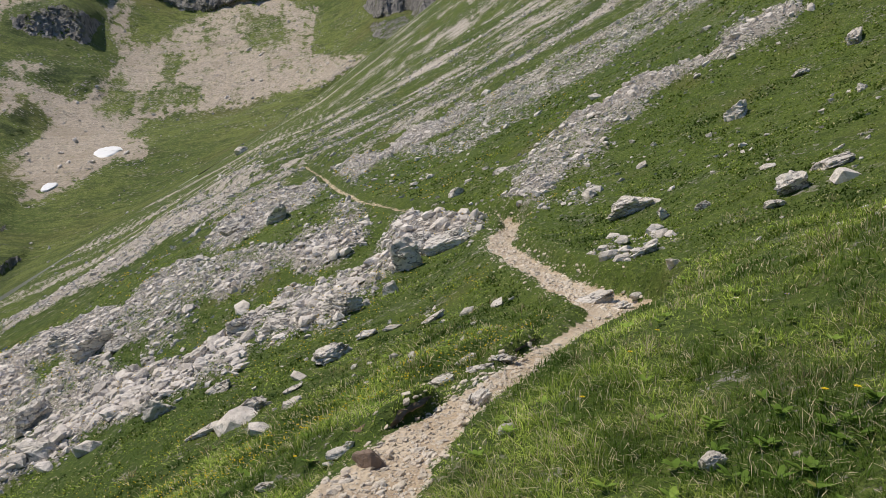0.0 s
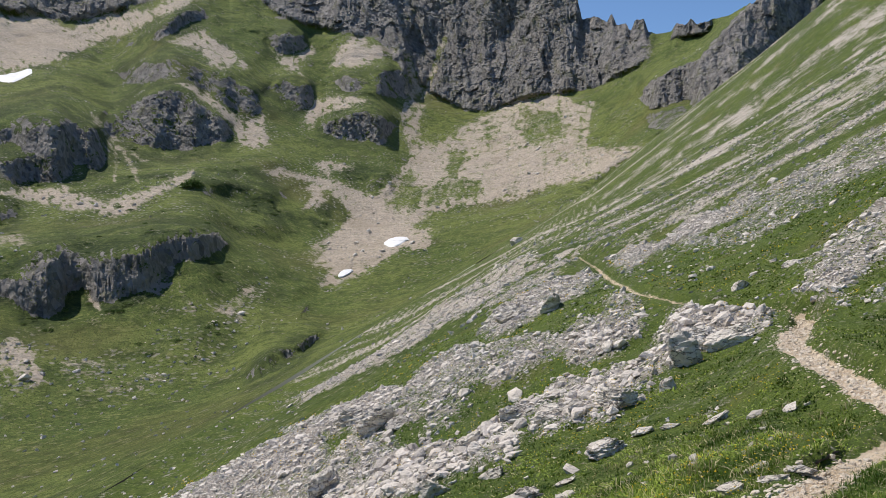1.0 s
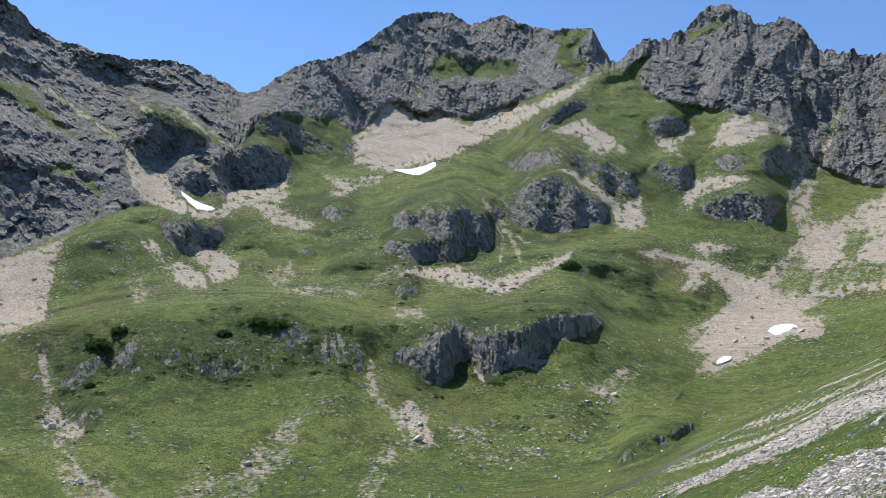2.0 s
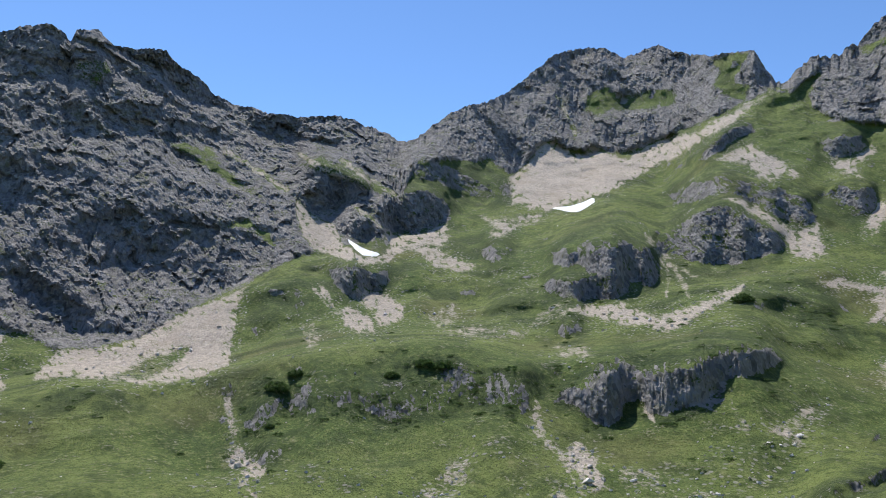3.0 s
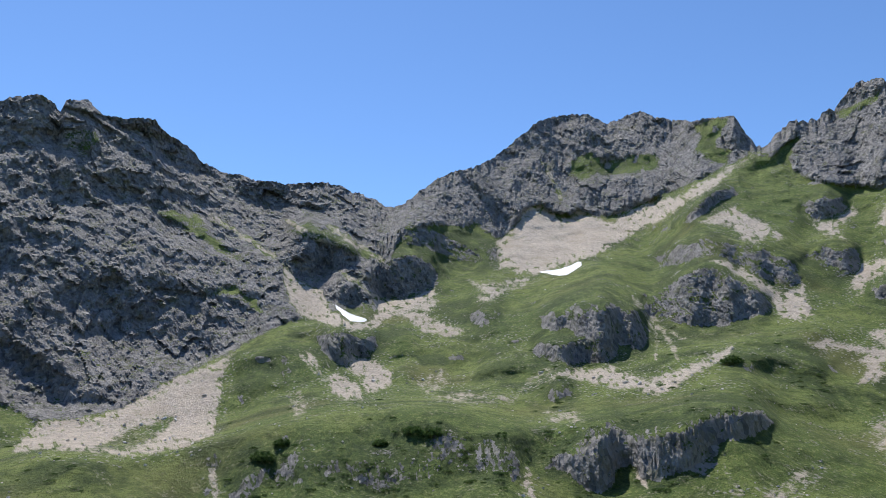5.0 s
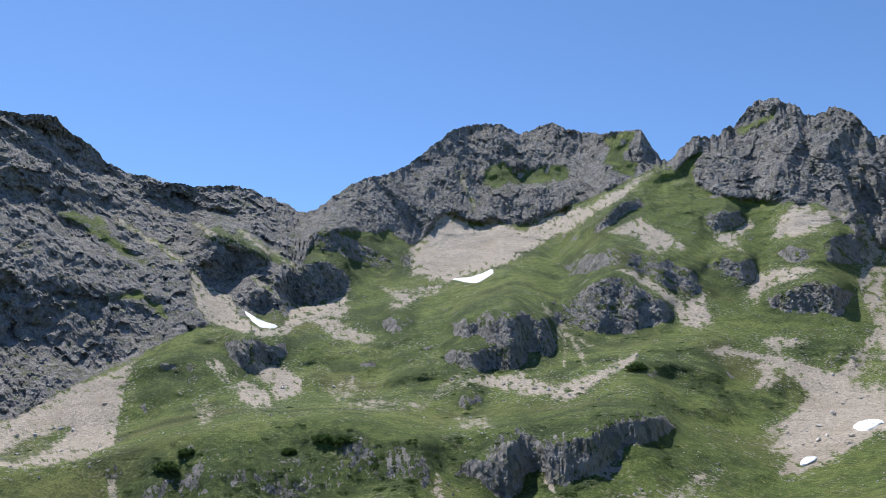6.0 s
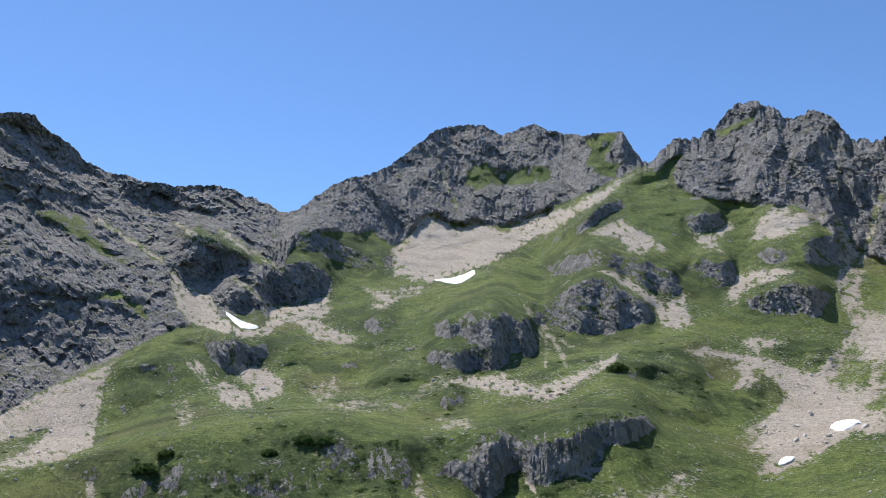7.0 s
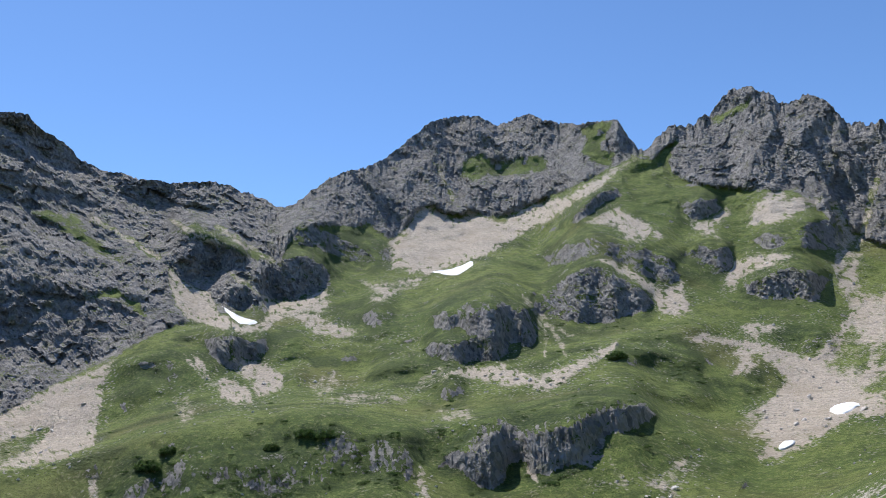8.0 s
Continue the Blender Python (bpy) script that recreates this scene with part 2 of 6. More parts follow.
MAT_SNOW = plain_material("old_snow", (0.82, 0.83, 0.85), (0.9, 0.9, 0.9), 0.3, 0.5, 0.3)
MAT_YELLOW = plain_material("yellow_petal", (0.75, 0.5, 0.02), (0.8, 0.6, 0.04), 30)
MAT_WHITE = plain_material("white_petal", (0.75, 0.75, 0.72), (0.85, 0.85, 0.82), 30)
MAT_VIOLET = plain_material("violet_petal", (0.25, 0.2, 0.5), (0.35, 0.3, 0.6), 30)
MAT_SHRUB = blade_material("dwarf_pine", (0.085, 0.145, 0.04), (0.17, 0.25, 0.07), (0.17, 0.2, 0.08), 0.1)
MAT_EARTH = plain_material("dark_earth", (0.14, 0.1, 0.066), (0.27, 0.195, 0.13), 12, 0.95, 0.04)

# the lie of the land ------------------------------------------------------
# Bearings are degrees left of +y, heights degrees above level, both as a
# surveyor standing on the path reads them at EYE.
EYE = 1.6
RIDGE_LEFT = [
    (58.46, 13.8), (60.35, 14.66), (61.96, 15.21), (63.16, 15.48), (65.93, 15.19), (67.89, 15.37),
    (70.22, 15.8), (71.77, 16.44), (72.64, 17.3), (73.71, 17.76), (74.87, 18.74), (78.14, 18.67),
    (79.06, 19.43), (80.42, 19.25), (80.72, 18.48), (81.13, 19.05), (82, 19.37), (83.8, 18.83),
    (84.91, 18.31), (86.18, 18.34), (92, 21), (100, 18), (115, 14),
]
RIDGE_CENTRE = [
    (32.62, 16.56), (33.1, 16.76), (33.87, 18.15), (34.4, 19.02), (35.79, 18.98), (37.39, 18.95),
    (38.39, 19.17), (40.59, 19.83), (41.61, 19.72), (42.98, 19.21), (44.48, 20.02), (47.16, 19.89),
    (48.4, 19.29), (50.05, 17.99), (52.09, 16.71), (54.5, 16.17), (56.47, 14.9), (58.01, 13.89),
]
RIDGE_CRAG = [
    (-9.09, 17.61), (-4.03, 15.71), (-1.68, 14.44), (-0.3, 13.77), (0.68, 13.63), (1.7, 13.36),
    (2.1, 13.74), (2.45, 13.34), (3.03, 13.55), (3.32, 13.01), (4.15, 12.88), (4.81, 13.06),
    (5.08, 13.96), (5.67, 13.89), (5.96, 13.12), (6.26, 13.71), (6.85, 13.59), (7.23, 14.4),
    (7.57, 13.84), (7.98, 14.11), (8.43, 14.24), (9.19, 14.09), (9.59, 15.72), (11.8, 16.55),
    (13.37, 15.71), (19.81, 16.86), (20.55, 17.78), (21.13, 18.69), (22.22, 19.11), (22.86, 18.61),
    (23.72, 18.81), (24.35, 19.62), (25.57, 20.09), (26.5, 20), (27.28, 19.49), (28.09, 18.67),
    (29.26, 18.14), (30.57, 18.36), (31.37, 17.92), (32, 17.15),
]
KNOLL_BASE = [
    (2.85, 6.33), (10.3, 1.52), (16.11, -0.42), (22.38, -2.06), (28.19, -4.74), (31.85, -2.84),
    (34.39, -2.2), (37.8, -3.15), (41.38, -5.03), (45.02, -5.84), (48.71, -4.62), (54.42, -5.23),
    (60.16, -5.8), (63.96, -6.14), (69.45, -8.54), (74.8, -7.65), (79.82, -7.42), (84.39, -8.76),
]
KNOLL_TOP = [
    (2.85, 6.89), (10.3, 2.29), (16.11, 0.36), (22.38, -1.04), (28.03, -2.65), (31.75, -1.12),
    (34.29, -0.08), (36.61, 0.57), (41.2, -0.1), (44.88, -0.67), (48.64, -0.87), (54.39, 0.19),
    (57.89, 0.34), (63.3, -0.13), (67.09, -0.89), (70.76, -2), (73.62, -2.52), (76.39, -2.85),
    (79.77, -2.37), (82.92, -3.23), (84.71, -3.85),
]
BENCH = [
    (2.85, 7.26), (9.54, 3.06), (14.16, 1.53), (19.64, 0.76), (26.03, 0.85), (31.13, 2.82),
    (36.62, 3.75), (42.41, 2.56), (48.23, 2.29), (54.01, 1.43), (59.63, 1.5), (65, 1.2),
    (69.92, -1.34), (74.46, -3.01),
]
MID = [
    (2.86, 8.18), (9.54, 5.36), (14.17, 4.25), (19.64, 3.49), (25.08, 4.05), (30.92, 5.8),
    (38.46, 4.95), (42.26, 7), (48.18, 6.34), (54.03, 5.24), (59.74, 5.82), (65.17, 5.22),
    (69.51, 3.02), (74.69, -0.04),
]
CLIFF_FOOT = [
    (4.15, 11.69), (8.23, 9.63), (11.66, 9.27), (15.53, 8.26), (17.09, 8.27), (20.61, 10.02),
    (23.24, 12.97), (26.7, 13.53), (28.84, 14), (30.46, 14.75), (31.53, 15.6), (32.44, 16.28),
    (33.41, 16.21), (35.66, 14.47), (40.14, 11.22), (44.95, 9.8), (50.51, 9.5), (55.6, 8.72),
    (59.77, 7.15), (65.55, 5.77), (69.46, 3.46), (71.64, 2.37), (73.42, 1.45), (75.48, 0.04), (78.2, -0.68), (80.51, -0.78), (81.85, -0.01), (83.78, 0.68),
    (85.5, 1.5),
]
SCREE_TOP = [
    (4.15, 12.23), (8.42, 11.15), (12.24, 11.63), (17.09, 10.96), (20.6, 12.63), (23, 15.47),
    (26.43, 16.63), (30.18, 15.93), (33.21, 16.39), (35.99, 15.45), (40.84, 13.66), (43.26, 12.89),
    (46.07, 13.16), (48.68, 13.59), (50.5, 11.65), (54.07, 12.62), (57.99, 12.55), (60.62, 10.95),
    (65.35, 9.29), (71.11, 7.62), (75.14, 6.06), (78.85, 5.63), (85.37, 6.37),
]
# bearing, height, bearing, height, half width of narrow stony runs
SCREE_LOW = [
    (49.29, -5.74, 46.55, -8.22, 0.24), (49.07, -3.88, 48.73, -6.1, 0.12), (46.15, -6.95, 44.92, -9.05, 0.43),
    (41.88, -3.96, 41.21, -5.38, 0.2), (69.97, -3.85, 68.7, -9.27, 0.2), (69.11, -7.84, 67.63, -8.6, 0.47),
    (46.65, -7.54, 45.14, -9.23, 0.47), (49.26, -4.53, 48.5, -6.39, 0.16),
]
RUNS = [
    (69.97, -3.59, 69.41, -5.67, 0.16), (69.41, -5.67, 68.64, -7.74, 0.16), (68.64, -7.74, 68.41, -9.45, 0.16), (68.41, -9.45, 67.17, -11.19, 0.16), (67.17, -11.19, 65.1, -12.71, 0.16),
    (49.11, -3.92, 48.77, -5.82, 0.1), (48.77, -5.82, 47.22, -8.05, 0.1), (47.22, -8.05, 46.07, -9.88, 0.1),
    (41.6, 7.3, 40.9, 6.4, 0.14), (40.9, 6.4, 39.8, 5.1, 0.16), (39.8, 5.1, 39.2, 3.9, 0.16), (39.2, 3.9, 39.0, 3.3, 0.14),
    (40.9, 6.2, 40.1, 4.6, 0.1), (40.1, 4.6, 40.4, 3.2, 0.12), (39.8, 5.0, 38.4, 4.6, 0.08), (64.05, 3.75, 62.54, 1.54, 0.18),
    (64.6, 3.9, 63.4, 2.2, 0.12), (62.73, 12.4, 61.01, 11.32, 0.2), (65.5, 12.64, 62.3, 11.0, 0.22), (61.0, 11.3, 57.6, 9.4, 0.16),
    (70.6, 12.6, 66.4, 10.2, 0.2), (47.6, 17.0, 46.3, 14.4, 0.16), (58.64, 6.97, 54.42, 5.63, 0.3), (18.6, 13.09, 20.41, 8.02, 0.2),
]
# what covers the far land: how fully, and the outline of each field by bearing and height
SCREE_BOWL = [
    (1, [(48.32, 13.85), (49.02, 13.39), (49.73, 12.23), (50.86, 11.47), (50.96, 10.61), (50.77, 9.75), (49.71, 9.41), (48.12, 9.22), (46.53, 9.56), (45.12, 10.07), (44.19, 10.35), (43.09, 10.85), (42.16, 11.36), (40.77, 12.15), (39.23, 12.73), (38.21, 13.4), (36.99, 14.02), (35.9, 14.55), (34.82, 15.39), (35.85, 15.16), (37.14, 14.8), (37.96, 14.16), (38.96, 13.99), (40.37, 13.77), (41.18, 13.46), (42.21, 12.85), (42.82, 12.48), (43.69, 12.83), (44.4, 13.18), (45.19, 13.48), (45.81, 12.95), (46.54, 12.94), (47.2, 13.5), (47.8, 13.87)]),
    (0.55, [(35.89, 14.63), (34.75, 15.38), (33.62, 15.96), (32.72, 16.56), (33.5, 16.49), (34.71, 15.95), (35.73, 15.31)]),
]
SCREE_HOLLOW = [
    (1, [(65.89, 9.76), (65, 8.92), (63.9, 8.23), (63.09, 7.94), (62.77, 7), (62.02, 6.36), (60.9, 5.75), (59.6, 5.97), (58.29, 6.35), (59.41, 5.59), (60.9, 5.3), (62.56, 5.61), (64.02, 6.06), (64.57, 6.36), (65.38, 7.17), (65.71, 8.46)]),
    (1, [(62.09, 9.46), (61.15, 9.02), (60.12, 8.15), (58.67, 7.34), (57.15, 7.49), (55.42, 8.25), (55.15, 7.86), (56, 7.09), (57.15, 6.72), (58.29, 6.35), (59.6, 5.94), (59.24, 6.81), (60.19, 7.65), (61.14, 8.6)]),
    (0.75, [(58.1, 6.88), (56.57, 7.25), (55.22, 7.63), (55.03, 7.16), (56, 6.55), (54.46, 5.61), (52.91, 5.27), (54.46, 4.84), (56, 5.17), (57.07, 5.95)]),
]
SCREE_HOLLOW_B = [
    (0.6, [(52.88, 8.76), (50.91, 8.65), (48.92, 9), (48.2, 9.22), (48.94, 8.3), (50.53, 8.06), (50.93, 7.29), (52.5, 7.43), (52.1, 8.09)]),
    (0.9, [(61.53, 3.73), (60.5, 3.42), (59.31, 3.21), (58.37, 2.63), (58.18, 1.79), (58.99, 1.25), (59.91, 1.09), (60.4, 1.92), (61.52, 2.98)]),
    (1, [(62.48, 2.15), (61.87, 2.32), (60.47, 1.55), (60.38, 0.73), (61.47, 0.61), (62.2, 1)]),
    (0.45, [(65.29, 1.11), (64.42, 1.27), (63.85, -0.37), (64.65, -0.6)]),
]
SCREE_FAN_LEFT = [
    (1, [(85.01, 0.7), (83.77, 0.61), (83.07, 0.37), (83.55, -0.49), (83.68, -1.86), (83.08, -3.06), (84.73, -3.69)]),
    (1, [(81.7, -2.65), (81.05, -1.55), (80.18, -0.85), (78.2, -0.68), (75.48, 0.04), (73.42, 1.49), (71.64, 2.4), (70.18, 2.88), (69.01, 3.54), (69.55, 1.67), (69.72, -0.14), (69.86, -1.64), (71.47, -2.36), (73.25, -2.71), (75, -2.98), (76.74, -2.74), (78.44, -2.5), (80.1, -2.4)]),
    (1, [(88.47, -0.15), (85.01, 0.7), (84.72, -3.79), (88.16, -4.37)]),
]
TURF_IN_SCREE = [
    (0.8, [(77.26, -2.51), (75.08, -1.31), (73.51, -0.81), (72.1, -0.14), (72.6, -1.07), (73.64, -2.05), (75.02, -2.54)]),
    (0.9, [(83.14, 0.37), (82.37, 0.72), (81.52, -0.15), (81.38, -1.55), (81.71, -2.41), (82.95, -2.73), (83.56, -1.86), (83.54, -0.67)]),
    (0.75, [(20.92, 4.44), (20.13, 2.41), (20.6, 1.63), (22.71, 1.62), (21.85, 3.19)]),
    (0.8, [(18.28, 5.51), (16.92, 5.58), (17.57, 3.73), (18.66, 3.58)]),
    (0.7, [(13.38, 8.5), (10.69, 8.05), (10.31, 6.92), (11.5, 5.81), (13.15, 6.15)]),
    (0.7, [(15.89, 7.41), (15.28, 7.29), (15.12, 5.95), (15.66, 5.57)]),
    (0.6, [(20.02, 2.8), (17.5, 3.65), (15.95, 3.26), (16.33, 2.29), (19.82, 1.71)]),
]
SCREE_BENCH = [
    (0.95, [(47.13, 2.5), (45.57, 2.69), (44.41, 2.65), (43.24, 2.92), (42.79, 2.52), (40.97, 1.85), (39.41, 2.45), (38.25, 2.82), (36.7, 3.45), (35.45, 4.08), (35.72, 3.41), (37.12, 2.74), (38.69, 1.85), (39.68, 1.13), (40.64, 0.97), (41.77, 1.35), (43.3, 1.39), (44.83, 1.74), (46.75, 2.26)]),
    (0.42, [(56, 0.61), (53.72, 1.19), (49.88, 0.9), (48.3, 2.57), (46.73, 3.11), (47.15, 2.04), (49.1, 1.26), (49.89, 0.33), (52.96, 0.38)]),
    (0.45, [(48.37, -0.21), (45.67, -0.06), (45.31, -0.82), (47.23, -0.88)]),
    (0.5, [(56.56, 1.76), (54.85, 2.74), (54.29, 1.78), (55.62, 0.87)]),
]
SCREE_KNOBS = [
    (1, [(36.49, 9.66), (35.35, 9.51), (34.37, 8.83), (33.37, 8.12), (32.38, 7.33), (31.38, 7.42), (30.94, 7.84), (30.79, 7), (30.53, 5.79), (31.35, 5.46), (32.6, 5.91), (32.72, 6.75), (33.76, 7.87), (34.83, 8.71)]),
    (0.9, [(35.7, 12.84), (34.91, 13.05), (34.17, 12.61), (33.08, 11.95), (31.73, 10.85), (32.77, 11.05), (33.56, 10.58), (34.3, 10.86), (35, 11.79), (36.14, 12.1), (36.98, 12.24)]),
    (1, [(30.44, 12.11), (29.57, 11.57), (28.64, 11.71), (27.71, 12.4), (27.48, 12.12), (28.52, 11.4), (28.71, 10.97), (28.17, 10.51), (29.09, 10.71), (29.78, 11.22)]),
    (1, [(25.63, 12.51), (25.01, 13.13), (23.92, 12.96), (23.72, 12.57), (21.88, 12.38), (22.27, 11.89), (23.74, 11.38), (24.8, 11.13), (26.47, 11.16)]),
]
SCREE_KNOBS_B = [
    (1, [(27.39, 8.91), (25.86, 9.15), (23.98, 9.04), (24.37, 8.57), (25.94, 8.27), (27.14, 7.86), (27.92, 6.95), (28.35, 7.28), (27.97, 8)]),
    (0.8, [(27.87, 4.41), (26.79, 4.82), (24.8, 4.33), (26.18, 4.05), (26.55, 3.71)]),
]
FAN_RIGHT = [
    (1, [(17.12, 7.27), (15.97, 7.87), (14.07, 8.78), (13.12, 9.21), (10.32, 9.31), (9.58, 8.65), (8.42, 8.68), (8.77, 6.95), (8.84, 5.68), (6.5, 5.7), (4.57, 5.72), (6.25, 4.58), (8.47, 3.58), (11.04, 3.15), (12.91, 2.44), (15.95, 1.83), (18.26, 1.55), (20.4, 0.77), (21.37, -0.45), (23.72, -0.74), (26.07, -0.75), (27.63, -1.14), (25.88, 0.12), (25.1, 0.91), (25.61, 1.76), (26.56, 2.66), (28.04, 3.35), (29.99, 3.72), (31.08, 4.06), (30, 4.27), (27.66, 3.71), (25.89, 3.41), (24.32, 2.71), (23.26, 2.56), (22.48, 3.26), (21.7, 4.05), (20.92, 5.21), (21.4, 6.38), (21.64, 8.5), (20.71, 9.52), (20.31, 7.91), (20.38, 6.22), (19.06, 5.98)]),
    (0.8, [(27.58, 4.72), (26.49, 4.88), (25.31, 4.42), (26.48, 4.22), (27.07, 3.83)]),
]
FAN_RIGHT_B = [
    (1, [(25, 0.56), (23.54, 0.44), (21.67, 0.03), (19.54, 0.3), (19.71, -1.2), (21.49, -1.16), (22.82, -1.89), (24.21, -2.92), (25.23, -3.33), (26.26, -3.73), (27.19, -3.73), (26.55, -2.62), (27.61, -2.08), (26.68, -1.22), (26.25, -0.25)]),
    (0.5, [(28.4, -1.47), (26.59, -0.24), (26.18, -1.23), (27.47, -2.44)]),
    (0.4, [(32.92, -5.37), (30.66, -3.45), (29.98, -3.7), (31.49, -5.02), (32.63, -6.14)]),
    (0.9, [(21.5, 12.1), (20.95, 12.09), (20.64, 10.96), (20.01, 9.82), (20.47, 9.25), (21.41, 9.26), (21.1, 10.59)]),
    (0.9, [(28, 3.06), (27.25, 3.64), (26.59, 3.35), (27.19, 2.37), (26.51, 2.34), (27.43, 1.65), (28.31, 1.51), (27.73, 2.21)]),
]
KNOBS = [
    (1, [(48.01, 6.24), (46.61, 6.79), (45.21, 7.33), (44, 8.07), (43.06, 7.06), (41.33, 6.41), (40.83, 4.65), (41.06, 4), (42.04, 3.8), (42.79, 4.33), (42.82, 3.48), (43.62, 3.01), (44.98, 2.98), (45.57, 2.69), (46.73, 3.11), (48.28, 3.3), (48.65, 3.93), (48.05, 4.5), (46.69, 4.26), (45.51, 4.61), (46.07, 5.41), (47.06, 5.05), (47.83, 5.46)]),
    (1, [(41.13, 6.48), (40.38, 7.53), (38.69, 8.54), (37.09, 9.3), (36.24, 9.33), (34.94, 8.33), (33.49, 7.4), (32.75, 6.44), (33.53, 5.84), (35.44, 5.37), (36.98, 4.99), (38.49, 5.28), (40, 5.73)]),
]
KNOBS_B = [
    (0.8, [(40.17, 10.05), (38.56, 10.71), (36.58, 11.28), (34.69, 10.69), (32.84, 10.18), (31.24, 9.11), (30.87, 7.84), (31.92, 7.53), (33.35, 8.38), (34.98, 9.37), (36.47, 9.96), (38.63, 9.47), (39.81, 9.29)]),
    (1, [(38.16, 12.24), (37.22, 13.41), (35.99, 14.25), (34.63, 14.3), (34.39, 13.82), (35.66, 13.42), (36.47, 12.9), (37.29, 12.34)]),
    (1, [(30.57, 12.8), (29.6, 13.31), (28.3, 13.02), (28, 12.39), (29, 11.78), (29.91, 11.79)]),
]
KNOBS_RIGHT = [
    (0.9, [(30.83, 9.65), (29.14, 10.18), (27.74, 9.76), (27.45, 8.99), (27.9, 7.99), (28.95, 8.22), (30.03, 9.13)]),
    (1, [(26.98, 7.29), (25.1, 8.05), (24.05, 8.32), (22.77, 7.84), (21.94, 7.23), (22.53, 6.32), (22.93, 5.64), (24.27, 6.17), (25.97, 6.26), (26.96, 6.7)]),
    (0.9, [(26.29, 10.15), (25.2, 10.59), (23.87, 10.12), (24.06, 9.56), (25.31, 9.43)]),
    (0.8, [(23.8, 10.77), (21.43, 11), (20.53, 9.75), (21.34, 8.92), (23.28, 9.33)]),
    (0.7, [(23.87, 3.63), (22.47, 3.83), (21.65, 3.08), (22.06, 2.26), (23.04, 2.14), (23.96, 2.75)]),
    (0.7, [(36.41, 3.21), (35.63, 3.63), (34.75, 3.37), (34.15, 2.48), (34.91, 2.13)]),
]
BLUFFS = [
    (1, [(44.94, -1.21), (43.77, -0.71), (42.83, -1.04), (42.09, -1.58), (40.74, -1.1), (39.21, -0.76), (37.29, 0), (35.41, 0.32), (33.97, -0.09), (33.23, -0.92), (34.82, -1.83), (37.06, -2.3), (37.78, -3.16), (38.57, -3.94), (39.97, -4.28), (40.56, -4.78), (41.66, -4.39), (42.19, -3.61), (43.14, -3.85), (43.49, -4.86), (44.35, -5.64), (45.29, -5.4), (46.19, -4.28), (47.32, -3.89), (48.16, -4.08), (47.3, -3.15), (45.74, -2.23)]),
    (0.75, [(56, -1.36), (54.49, -1.07), (52.98, -1.64), (51.09, -2.07), (49.88, -2.85), (49.38, -3.97), (50, -4.75), (51.12, -3.99), (52.62, -3.35), (53.6, -2.81), (54.35, -3.88), (55.25, -4.93), (55.99, -4.46), (55.44, -3.03)]),
    (0.62, [(60.74, -3.9), (59.31, -2.96), (57.48, -2.59), (55.99, -2.65), (56.36, -4.09), (58.2, -4.59), (60.01, -4.72)]),
]
BLUFFS_B = [
    (0.7, [(61.69, -2.69), (58.81, -2.63), (56.2, -3.02), (54.36, -2.14), (52.87, -1.33), (51.29, -2.44), (49.62, -3.93), (50.04, -4.79), (52.76, -4.09), (55.01, -4.51), (57.22, -4.92), (59.4, -5.32), (61.61, -4.23), (64.38, -4.62), (65.71, -4.98), (65.08, -4.19), (62.72, -3.07)]),
    (0.6, [(67, -3.94), (65.32, -3.4), (64.32, -2.32), (61.12, -2.88), (60.74, -4.26), (63.55, -4.82), (65.95, -5.1)]),
]
CRAGS = [
    (1, [(63.38, 4.87), (62, 5.31), (60.89, 4.92), (59.4, 4.91), (59.13, 4.15), (59.94, 3.33), (61.05, 3.72), (61, 2.83), (61.81, 2.84), (62.69, 3.41), (63.07, 4.01)]),
    (1, [(63.04, 7.64), (62.06, 8.32), (60.95, 8.64), (60.12, 8.15), (59.16, 6.89), (59.79, 6.32), (60.92, 6.59), (62.04, 7.15)]),
    (0.9, [(52.9, 6.51), (51.8, 6.92), (50.47, 6.69), (50.88, 5.89), (51.74, 5.52), (52.71, 5.73)]),
    (0.9, [(48.03, 0.77), (46.77, 1.57), (45.54, 1.31), (46.58, 0.2), (47.59, 0.23)]),
    (0.7, [(44.87, 0.83), (42, 0.44), (42.21, 0.07), (44.49, 0.52)]),
    (0.9, [(54.16, 3.87), (53.08, 3.89), (53.24, 3.24), (54.01, 3.25)]),
    (1, [(60.58, 8.64), (60.21, 9.48), (58.32, 10.34), (56.58, 10.58), (55.22, 9.56), (54.91, 8.48), (56, 7.87), (57.91, 7.3), (59.44, 7.73)]),
]
CRAGS_C = [
    (0.85, [(68.82, -5.51), (67.74, -4.43), (66.2, -3.45), (66.54, -4.71), (68.06, -6.15)]),
    (0.8, [(70.36, -3.19), (69.64, -2.57), (69.17, -3.49), (69.96, -4.07)]),
    (0.8, [(68.38, -7.94), (66.94, -6.82), (66.11, -7.27), (66.9, -8.33)]),
    (0.7, [(66.12, -2.03), (65.18, -1.65), (64.98, -2.41), (65.92, -2.59)]),
]
